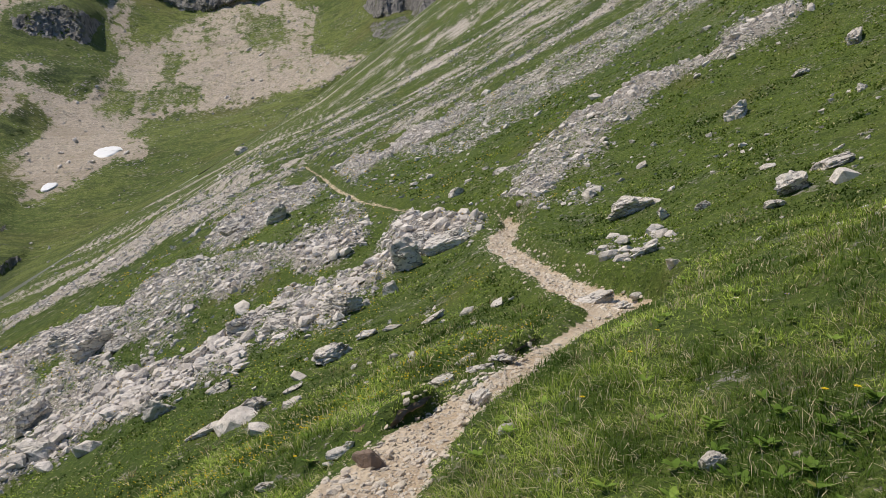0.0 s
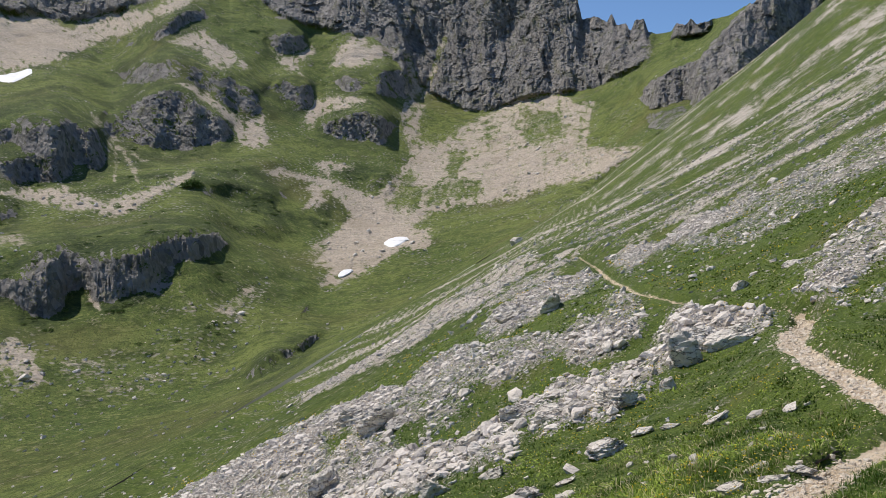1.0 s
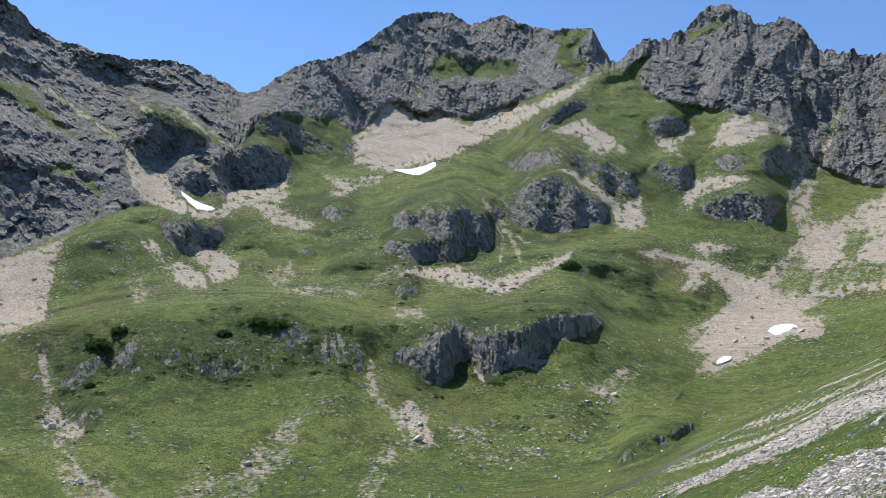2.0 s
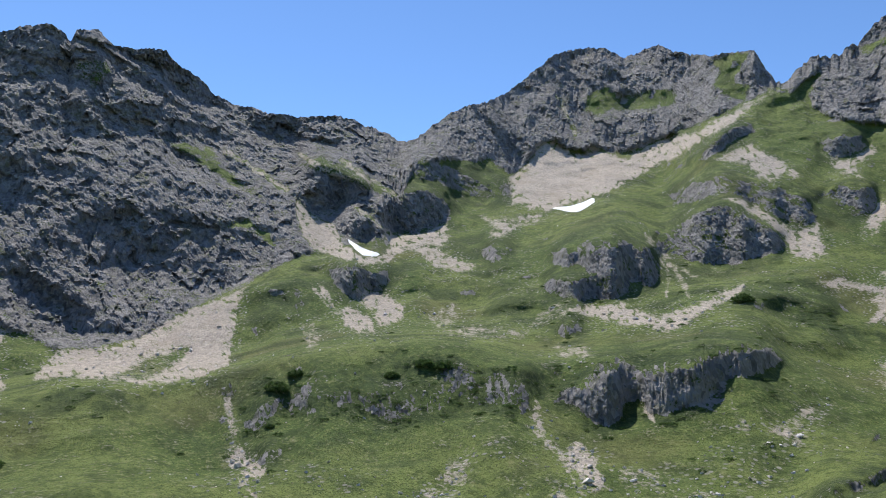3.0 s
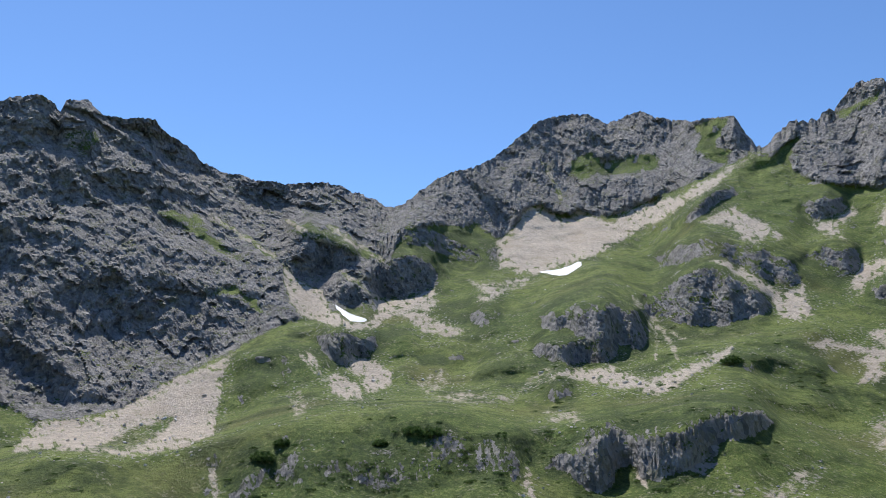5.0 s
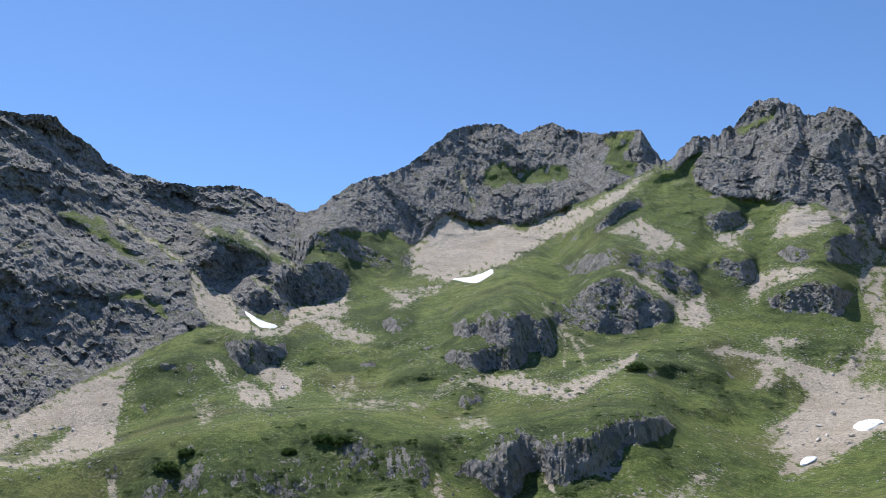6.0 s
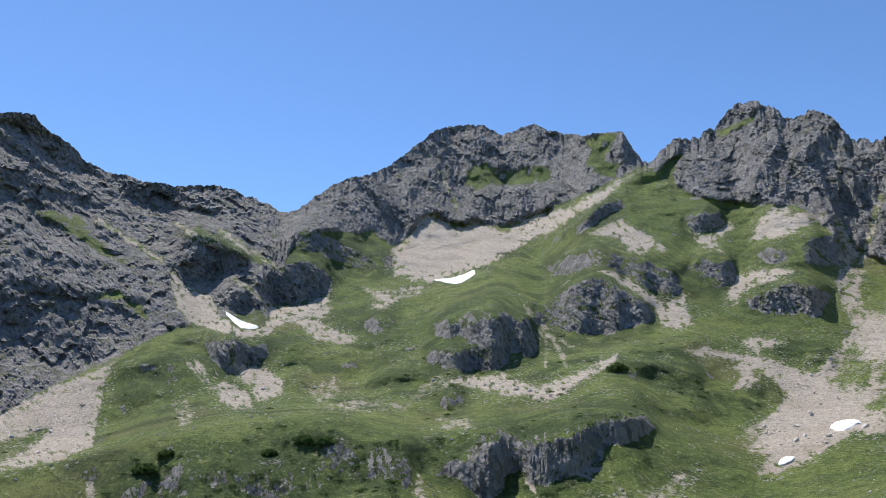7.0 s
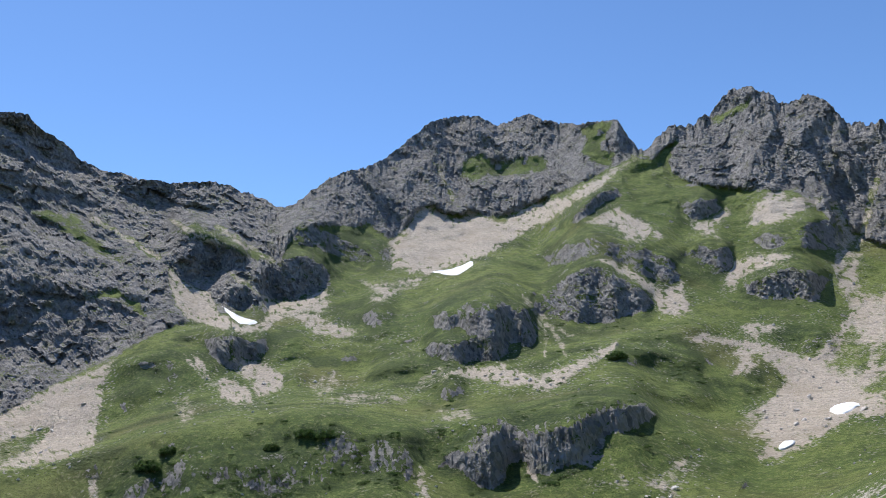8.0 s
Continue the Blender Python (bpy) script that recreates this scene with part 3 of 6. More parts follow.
CRAGS_B = [
    (0.9, [(32.62, -10.2), (30.8, -8.42), (29, -7.75), (27.22, -6.83), (26.79, -7.23), (28.27, -8.31), (30.42, -9.69)]),
    (0.7, [(29.09, -5.97), (28.03, -4.95), (27.74, -5.3), (28.44, -6.15)]),
    (1, [(65.75, 9.76), (65.45, 11.64), (64.37, 12.12), (62.13, 11.55), (60.61, 10.43), (60.58, 8.72), (62.09, 9.54), (64.27, 8.67)]),
    (0.8, [(68.87, 0.81), (68.03, 0.93), (68.11, 0.22), (68.57, 0.16)]),
    (0.75, [(58.34, 13.15), (56, 12.59), (53.64, 11.42), (50.87, 11), (50.49, 9.82), (52.47, 9.85), (54.43, 10.45), (56, 11.04), (57.94, 11.42)]),
    (0.6, [(65.9, 3.48), (64.67, 3.84), (64.73, 2.01), (65.63, 1.66)]),
]
SLOPE_ROCKS = [
    (1, [(3.42, 12.55), (3.07, 13.59), (1.46, 14.18), (0.68, 13.95), (1.09, 12.76)]),
    (1, [(5.35, 8.84), (4.93, 9.72), (3.21, 10.69), (1.53, 11.2), (0.21, 12.74), (-1.71, 14.62), (-2.96, 15.19), (-5.96, 16.68), (-5.97, 12.88), (-3.83, 11.41), (-1.73, 9.3), (0.2, 8.31), (1.85, 7.7), (2.19, 8.71), (4.58, 8.04)]),
    (0.7, [(4.93, 7.73), (2.53, 8.34), (1.85, 7.41), (3.54, 6.59), (4.75, 6.89)]),
]
CLIFF_TURF = [
    (0.75, [(45.68, 16.81), (44.23, 17.45), (43.25, 16.63), (41.4, 17), (39.59, 17.01), (39.36, 16.03), (40.66, 15.88), (42.27, 15.73), (43.8, 15.88), (44.92, 15.46), (45.71, 15.88)]),
    (0.9, [(37.2, 18.64), (35.87, 18.9), (34.69, 18.87), (35.26, 18.01), (35.71, 17.22), (34.73, 16.75), (35.09, 16.02), (36.06, 16.18), (36.99, 17.02), (36.69, 17.95)]),
    (0.8, [(53.83, 12.12), (52.44, 12.89), (51.73, 12.18), (50.86, 11.59), (52.45, 11.96)]),
    (0.8, [(28.21, 18.36), (27.08, 18.64), (25.75, 19.11), (25.17, 19.45), (25.72, 18.74), (26.86, 18.25), (28, 17.89)]),
    (0.8, [(32.8, 15.51), (31.36, 16.8), (30.46, 17.15), (31.26, 15.73), (30.79, 14.56), (32.18, 13.74)]),
    (0.75, [(65.82, 11.92), (64.2, 12.62), (62.14, 11.73), (60.62, 11), (59.09, 10.33), (60.6, 10.32), (62.87, 11.26)]),
]
CLIFF_TURF_B = [
    (0.7, [(74.24, 12.67), (73.12, 12.97), (71.41, 12.08), (69.29, 10.38), (68.22, 9.69), (69.97, 10.35), (72.05, 11.51)]),
    (0.8, [(71.15, 7.07), (69.85, 7.64), (68.65, 7.49), (67.75, 6.59), (66.52, 6.34), (68.13, 7.5), (68.85, 8.14), (70.52, 7.73)]),
    (0.7, [(72.75, 12.18), (71.78, 12.78), (71.08, 12.1)]),
    (0.45, [(80.51, 17.21), (78.45, 17.81), (78.05, 16.97), (79.05, 15.96), (80.12, 16.38)]),
]
SCRUB = [
    (0.9, [(58.96, -1.45), (57.49, -0.94), (54.87, -0.91), (54.49, -1.52), (55.99, -2.28), (58.22, -2.28), (58.95, -2.18)]),
    (0.8, [(41.11, -0.94), (39.18, -0.24), (35.77, 0.48), (34.27, 0.8), (35.41, 0.25), (37.68, -0.21), (39.78, -0.9)]),
    (0.75, [(34.77, 4.2), (31.44, 4.42), (30.06, 3.6), (29.51, 1.74), (28.22, 0.6), (30.34, 0.31), (32.42, 1.11), (33.79, 2.28)]),
    (0.9, [(26.5, 4.29), (24.43, 4.67), (22.19, 4.02), (21.65, 3.08), (23.3, 2.71), (25.22, 3.42)]),
    (0.8, [(28.12, 1.68), (26.34, 2.33), (24.77, 1.26), (25.01, 0.49), (27.56, 0.22), (28.22, 0.6)]),
    (0.7, [(49.92, -0.8), (47.25, -1.44), (46.91, -2.94), (48.84, -3.99), (49.97, -3.22)]),
    (0.6, [(52.92, 4.81), (49.82, 4.16), (48.87, 2.78), (50.65, 1.3), (52.18, 2.1)]),
]
HEAPS = [
    (0.4, [(58.35, -11.76), (56.61, -9.99), (54.15, -6.86), (53.2, -7.04), (54.02, -9.63), (55.43, -11.44), (57.2, -12.9)]),
    (0.33, [(43.74, -7.76), (39.47, -8.53), (35.26, -9.06), (39.41, -10.56), (43.29, -9.8)]),
    (0.62, [(34.21, -5.28), (31.99, -3.67), (31.17, -3.82), (33.07, -5.67)]),
    (0.5, [(36.53, -3.49), (35.35, -4.96), (35.25, -5.79), (36.18, -5.38)]),
    (0.36, [(61.89, -12.02), (57.64, -11.41), (57.18, -13.18), (61.48, -13.06)]),
    (0.36, [(50.1, -12.86), (47.94, -9.37), (46.95, -9.9), (48.55, -13.2)]),
    (0.45, [(69.03, -9.7), (65.3, -12.22), (64.58, -12.93), (67.89, -12.75), (68.61, -11.39)]),
]
SCRUB_B = [
    (0.7, [(68.62, 2.79), (66.26, 3.85), (65.52, 2.75), (67.17, 0.62), (68.88, 1.02)]),
    (0.7, [(24.55, 10.19), (22.62, 9.27), (24.05, 8.32), (26.09, 8.51)]),
]
SNOW_SHAPES = [
    [(48.28, 9.34), (46.93, 9.38), (45.8, 9.7), (45.08, 10.03), (44.93, 9.82), (45.25, 9.52), (45.95, 9.08), (46.54, 8.98), (47.41, 9.16)],
    [(62.52, 7.23), (62.04, 6.93), (61.36, 6.51), (60.54, 6.21), (59.72, 6.01), (60.35, 5.79), (61.06, 5.91), (61.73, 6.36)],
    [(22.91, -0.89), (22.62, -0.56), (22.03, -0.4), (21.27, -0.35), (20.93, -0.6), (21.38, -0.73), (21.79, -1.06), (22.49, -1.14)],
    [(26.06, -3.04), (25.69, -2.67), (24.83, -2.58), (25.06, -2.95), (25.88, -3.29)],
]
PATH = [(-0.3, -6), (-0.25, -2), (-0.3, 1.5), (-0.5, 3.3), (-0.12, 4.5), (0.28, 5.2), (0.75, 6.1), (1.5, 7.0), (1.78, 7.8), (1.42, 9.25), (1.08, 11.2), (0.9, 12.9),
        (1.02, 14.3), (1.36, 15.4), (1.32, 16.3), (0.7, 17.2), (-0.05, 18.2), (-1.16, 20.2), (-2.25, 22.8), (-3.7, 29), (-5.5, 37.5), (-8.1, 49), (-11.3, 54.6), (-15, 58), (-22, 70)]


def along(curve, az):
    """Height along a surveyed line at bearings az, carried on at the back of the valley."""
    b = np.array([p[0] for p in curve])
    h = np.array([p[1] for p in curve])
    b = np.concatenate([[-40], b, [120, 150, 250, 320]])
    h = np.concatenate([[h[0]], h, [h[-1] - 2, 0.5 * h[-1], 0.5 * h[-1], h[0]]])
    return np.interp(az, b, h)


def at(az, pairs):
    return np.interp(az, [p[0] for p in pairs], [p[1] for p in pairs])


def contour(y):
    """x of the level line that the path follows."""
    return at(y, [(-60, 6), (-8, 0.1), (0, -0.2), (4, -0.2), (6, 0.6), (7.8, 1.75), (9.3, 1.4), (11, 1.05), (13, 0.95), (15.5, 1.2), (18, 0.1), (20.2, -1.1), (23, -2.2), (30, -3.7), (49, -8.3), (60, -11), (400, -87.7)])


def hill_base(x, y):
    """The even hillside: level along the path, steep above and below it."""
    yy = y
    xc = (contour(yy - 1.2) + contour(yy) + contour(yy + 1.2)) / 3
    u = (x - xc) * 0.98
    a = np.abs(u)
    return np.sign(u) * 0.617 * (a - 2.6 * (1 - np.exp(-a / 7.0))), u


def path_distance(x, y):
    """Distance to the path's middle, and how far along it."""
    best, where, tot = np.full(np.shape(x), 1e9), np.zeros(np.shape(x)), 0.0
    for (ax, ay), (bx, by) in zip(PATH[:-1], PATH[1:]):
        ln = math.hypot(bx - ax, by - ay)
        t = np.clip(((x - ax) * (bx - ax) + (y - ay) * (by - ay)) / ln ** 2, 0, 1)
        d = np.hypot(x - ax - t * (bx - ax), y - ay - t * (by - ay))
        where = np.where(d < best, tot + t * ln, where)
        best = np.minimum(best, d)
        tot += ln
    return best, where


def fields(az, el, rows, edge=0.09):
    """How fully each outline of rows covers the points, with a soft edge in degrees."""
    out = np.zeros(az.shape, np.float32)
    for amount, outline in rows:
        pts = np.array(outline)
        lo, hi = pts.min(0) - 0.6, pts.max(0) + 0.6
        box = np.nonzero((az > lo[0]) & (az < hi[0]) & (el > lo[1]) & (el < hi[1]))
        if not len(box[0]):
            continue
        p, q = az[box], el[box]
        near_, within = np.full(p.shape, 9.0), np.zeros(p.shape, bool)
        for (ax, ay), (bx, by) in zip(pts, np.roll(pts, -1, 0)):
            dx, dy = bx - ax, by - ay
            t = np.clip(((p - ax) * dx + (q - ay) * dy) / max(dx * dx + dy * dy, 1e-9), 0, 1)
            near_ = np.minimum(near_, np.hypot(p - ax - t * dx, q - ay - t * dy))
            within ^= ((ay > q) != (by > q)) & (p < ax + (q - ay) * dx / (dy if abs(dy) > 1e-9 else 1e-9))
        out[box] = np.maximum(out[box], amount * smooth(edge, -edge, np.where(within, -near_, near_)))
    return out


# stony fields on the near slope: how stony, and the outline in metres
STONY = [
    (1, [(-1.2, 19.3), (-0.3, 19.0), (0.8, 16.0), (0.7, 14.9), (-0.0, 15.7), (-0.9, 15.1), (-1.4, 14.1), (-1.6, 12.4), (-2.0, 12.7), (-2.7, 12.9), (-3.6, 14.9), (-3.0, 11.1), (-4.0, 11.8), (-4.6, 11.5), (-5.6, 11.9), (-5.9, 11.0), (-6.2, 11.0), (-6.7, 11.0), (-14.1, 23.8), (-12.7, 23.0), (-9.9, 19.4), (-9.7, 20.8), (-7.3, 17.7), (-6.1, 16.5), (-5.1, 16.1), (-4.4, 16.5), (-3.5, 16.5), (-3.4, 17.5), (-2.6, 16.7), (-1.7, 16.7), (-1.1, 16.6)]),
]
STONY_B = [
    (0.85, [(-3.4, 27.1), (-2.1, 22.4), (-1.8, 19.2), (-2.1, 18.3), (-2.8, 18.3), (-4.1, 19.3), (-4.6, 18.6), (-5.2, 18.7), (-6.2, 19.6), (-6.0, 17.4), (-7.6, 18.5), (-11.7, 23.0), (-12.6, 22.3), (-17.3, 30.5), (-14.2, 28.0), (-11.6, 26.6), (-9.4, 23.9), (-9.9, 27.2), (-8.9, 28.2), (-5.7, 22.8), (-4.0, 20.7), (-3.6, 21.3), (-2.7, 21.2)]),
    (1, [(-7.8, 37.7), (-5.4, 35.3), (-3.7, 29.4), (-4.4, 28.9), (-4.7, 25.8), (-5.2, 25.1), (-6.0, 25.3), (-6.7, 25.3), (-8.4, 28.9), (-9.6, 35.3), (-8.8, 35.3)]),
]
STONY_C = [
    (1, [(-23.2, 93.4), (-12.2, 57.2), (-10.5, 44.7), (-11.5, 38.6), (-13.4, 38.6), (-15.4, 38.1), (-17.7, 37.2), (-20.3, 37.0), (-29.3, 53.5), (-25.7, 52.5), (-23.7, 55.0), (-20.9, 57.0), (-27.8, 89.3)]),
    (0.7, [(-9.3, 45.0), (-7.8, 46.8), (-7.6, 36.5), (-9.7, 36.8), (-11.2, 36.5), (-11.2, 37.6), (-10.3, 42.7)]),
    (0.9, [(-4.7, 37.2), (-4.3, 40.6), (-2.2, 34.4), (-1.8, 41.6), (-0.1, 38.1), (1.3, 41.4), (1.5, 34.5), (0.4, 34.3), (-0.5, 32.0), (-1.8, 32.3), (-2.5, 30.1), (-3.1, 27.6)]),
]
STONY_D = [
    (1, [(-12.1, 24.2), (-9.5, 18.3), (-6.5, 11.4), (-9.0, 12.8), (-11.8, 15.5), (-16.2, 18.9), (-19.0, 24.0), (-16.0, 26.5)]),
    (0.95, [(0.9, 17.3), (1.7, 17.0), (1.6, 19.6), (2.2, 19.9), (3.2, 21.7), (4.2, 21.6), (4.7, 22.2), (5.7, 21.3), (6.6, 21.0), (7.8, 22.6), (8.9, 21.1), (8.8, 20.1), (7.8, 20.2), (7.0, 20.2), (6.1, 20.5), (4.9, 20.1), (4.7, 19.2), (3.9, 18.9), (3.3, 18.1), (2.3, 16.4), (1.6, 15.3), (1.2, 16.6)]),
    (0.5, [(-1.9, 27.2), (-1.3, 28.9), (0.3, 25.0), (1.6, 25.3), (3.4, 28.3), (5.2, 30.5), (8.0, 33.5), (8.9, 34.0), (8.6, 37.3), (6.4, 37.3), (4.1, 34.4), (2.2, 33.7), (0.3, 30.1), (-1.4, 31.7)]),
    (0.55, [(2.0, 9.6), (2.5, 10.5), (2.7, 10.0), (2.4, 9.2), (2.0, 9.0)]),
    (0.5, [(2.3, 15.4), (2.9, 15.3), (2.7, 14.5), (2.3, 14.5)]),
]
# place along the slope, half width, lower and upper end, amount
FAR_CHUTES = [(43, 2.4, 3, 80, 0.95), (53, 3.0, -3, 90, 1.0), (64, 3.2, 2, 90, 1.0), (73, 3.2, -60, 90, 0.95),
              (84, 3.0, -50, 90, 0.9), (97, 4.4, -50, 120, 0.95), (117, 5.0, -50, 120, 0.9), (140, 5.0, -50, 140, 0.8), (175, 6.0, -50, 160, 0.7), (220, 8.0, -50, 200, 0.75)]


def rubble(x, y, u):
    """0..1: how stony the hillside is. Stones lie in chutes that run down the slope."""
    w = 0.98 * y - 0.2 * x
    w = w + 1.6 * vnoise(u * 0.09, w * 0.05, 3.3) + 0.5 * vnoise(u * 0.4, w * 0.3, 8.1)
    s = np.zeros(np.shape(x))

    def chute(w0, half, u0, u1, amount):
        half = half * (1 + 0.06 * np.clip(-u - 3, 0, 12) * (w0 < 20))
        inside = smooth(half, half * 0.55, np.abs(w - w0)) * smooth(u0 - 2, u0 + 1, u) * smooth(u1 + 1.5, u1 - 1, u)
        return inside * amount
    s = np.maximum(s, chute(28.0, 2.0, 6.0, 70, 0.6))
    s = np.maximum(s, chute(33.5, 2.6, 4.0, 80, 0.7))
    wx = x + 0.35 * vnoise(x * 0.7, y * 0.5, 1.3) + 0.15 * vnoise(x * 2.3, y * 1.7, 4.3)
    wy = y + 0.7 * vnoise(x * 0.7, y * 0.5, 7.3) + 0.3 * vnoise(x * 2.3, y * 1.7, 9.3)
    s = np.maximum(s, fields(wx, wy, STONY + STONY_B + STONY_C + STONY_D, 0.4))
    for w0, half, u0, u1, amount in FAR_CHUTES:
        s = np.maximum(s, chute(w0, half, u0, u1, amount))
    s = np.maximum(s * (1 - 0.8 * smooth(34, 50, w) * smooth(-0.2, 0.3, fbm(w * 0.5, u * 0.035, 3.2, 3, 0.6))), 0.62 * smooth(40, 60, w) * smooth(0.34, 0.6, ridged(w * 0.17, u * 0.012, 9.2, 2)) * smooth(-0.45, 0.15, fbm(w * 0.12, u * 0.05, 1.9, 3)))
    gap = smooth(-0.25, 0.35, fbm(w * 0.22, u * 0.16, 5.0, 3))
    return s * (0.58 + 0.42 * np.maximum(gap, 0.75 * smooth(30, 45, w))) * smooth(-34, -14, u + 0.13 * w + 7 * vnoise(w * 0.2, u * 0.05, 6.0))


def path_half(s):
    """Half the path's width at s metres along it: it narrows above the first bend."""
    half = 0.27 + 0.06 * vnoise(s * 0.9, 0, 2.2) + 0.02 * vnoise(s * 4, 0, 2.2)
    return half * (1 - 0.34 * smooth(9.4, 10.6, s) * smooth(12.8, 11.8, s)) * (1 + 0.25 * smooth(12.6, 13.2, s) * smooth(15.5, 14.6, s)) * (1 - 0.3 * smooth(15.2, 16.5, s))


def hillside(x, y):
    """Height of the hillside, with path, and its cover."""
    z, u = hill_base(x, y)
    d, s = path_distance(x, y)
    r = np.hypot(x, y)
    half = path_half(s)
    half = half + 0.06 * vnoise(x * 2.3, y * 2.3, 5.2) + 0.045 * vnoise(x * 6.5, y * 6.5, 1.2)
    half = half * smooth(75, 60, s) * (1 - 0.5 * smooth(21.5, 24.5, s)) + 1e-3
    off = smooth(0.25, 1.2, d - half)
    lumps = 0.22 * fbm(x * 0.17, y * 0.17, 0.5, 2) + 0.05 * fbm(x * 0.8, y * 0.8, 1.5, 3)
    lumps = lumps + 1.2 * smooth(25, 80, r) * fbm(x * 0.03, y * 0.03, 4.4, 3)
    z = z + lumps * off
    stony = rubble(x, y, u) * smooth(0.0, 0.5, d - half)
    z = z + stony * (0.16 * ridged(x * 0.9, y * 0.9, 2.0, 3) + 0.16) * smooth(120, 30, r)
    bank = np.maximum(smooth(10.4, 10.75, s) * smooth(11.4, 11.1, s), 0.7 * smooth(12.1, 12.3, s) * smooth(13.2, 12.9, s)) * (x < np.interp(y, [p[1] for p in PATH], [p[0] for p in PATH]))
    z = z + 0.16 * bank * smooth(0.02, 0.12, d - half) * smooth(1.3, 0.4, d - half)
    lip = 0.06 * np.exp(-((d - half - 0.18) / 0.14) ** 2)
    tread = smooth(half + 0.16, half - 0.04, d)
    level = 0.02 * fbm(x * 2.1, y * 2.1, 7.0, 3) - 0.07
    tread = tread * smooth(68, 58, s)
    hold = smooth(14, 30, r)
    z = (z + lip) * (1 - tread) + (z * hold + level) * tread
    dirt = smooth(half + 0.07, half - 0.07, d) * smooth(68, 58, s) * (1 - 0.42 * smooth(22, 26, s))
    return z, stony, dirt, u, d - half


def capsule(az, el, rows):
    """1 inside the strokes, falling to 0 outside."""
    out = np.zeros(az.shape, np.float32)
    ragged = np.clip(1 + 0.6 * vnoise(az * 1.1, el * 1.1, 40.0) + 0.5 * vnoise(az * 3.1, el * 3.1, 50.0), 0.35, 1.9)
    for a0, e0, a1, e1, w in rows:
        k = math.cos(radians((e0 + e1) / 2))
        dx, dy = (a1 - a0) * k, e1 - e0
        px, py = (az - a0) * k, el - e0
        t = np.clip((px * dx + py * dy) / max(dx * dx + dy * dy, 1e-6), 0, 1)
        q = np.hypot(px - t * dx, py - t * dy) / (w * ragged)
        out = np.maximum(out, smooth(1.75, 0.4, q) * min(1.0, 0.48 + 0.9 * w))
    return out


def blurred(a, n):
    """Running mean over 2 n + 1 cells both ways."""
    for axis in (0, 1):
        wide = np.pad(a, [(n, n) if q == axis else (0, 0) for q in (0, 1)], mode="edge")
        tot = np.cumsum(np.insert(wide, 0, 0, axis=axis), axis=axis)
        a = (np.take(tot, np.arange(2 * n + 1, 2 * n + 1 + a.shape[axis]), axis=axis) - np.take(tot, np.arange(a.shape[axis]), axis=axis)) / (2 * n + 1)
    return a


def facets(u, w, size, seed):
    """Broken blocks: each cell of the plane has a face of its own height and tilt, about -1..1."""
    u, w = u / size, w / size
    iu, iw = np.floor(u).astype(np.int32), np.floor(w).astype(np.int32)
    best, h = np.full(u.shape, 9.0), np.zeros(u.shape)
    for du in (-1, 0, 1):
        for dw in (-1, 0, 1):
            a = PERM[(PERM[(iu + du) & 255] + iw + dw + seed) & 255]
            c = PERM[a]
            px, py = u - (iu + du + 0.5 + 0.42 * GX[a]), w - (iw + dw + 0.5 + 0.42 * GY[a])
            d = px * px + py * py
            h = np.where(d < best, 0.7 * GZ[a] + 0.9 * (GX[c] * px + GY[c] * py), h)
            best = np.minimum(best, d)
    return h


# the sheet of land, as columns of points by bearing ------------------------
STEP = 0.1
FINE = np.arange(-33, 93.01, STEP)
AZ = np.concatenate([FINE, np.arange(95, 326.9, 2.0)])
DAZ = radians(1) * AZ
SINA, COSA = np.sin(DAZ), np.cos(DAZ)
n_az = len(AZ)

RIDGE = sorted(RIDGE_LEFT + RIDGE_CENTRE + RIDGE_CRAG)
h_sky = along(RIDGE, AZ)
jag = (1 + 0.9 * smooth(13, 16, AZ) * smooth(34, 31, AZ)) * (1 - 0.75 * smooth(10, 9, AZ) * smooth(-2, -1, AZ)) * (0.16 * vnoise(AZ * 1.3, 0, 0.3) + 0.10 * ridged(AZ * 3.1, 0, 0.7, 2) + 0.05 * vnoise(AZ * 9, 0, 1.1) - 0.06)
hill_edge = np.degrees(np.arctan(-0.605 * SINA + 0.1365 * COSA))
r0 = at(AZ, [(-33, 330), (8, 330), (12, 230), (16, 160), (25, 115), (33, 88), (40, 68), (48, 55), (95, 60), (150, 120), (260, 200), (327, 330)])
h0 = np.degrees(np.arctan(np.tan(radians(1) * hill_edge) + 0.2 / r0))
h0 = np.clip(np.where(AZ < 100, h0, -14), -20, 13)
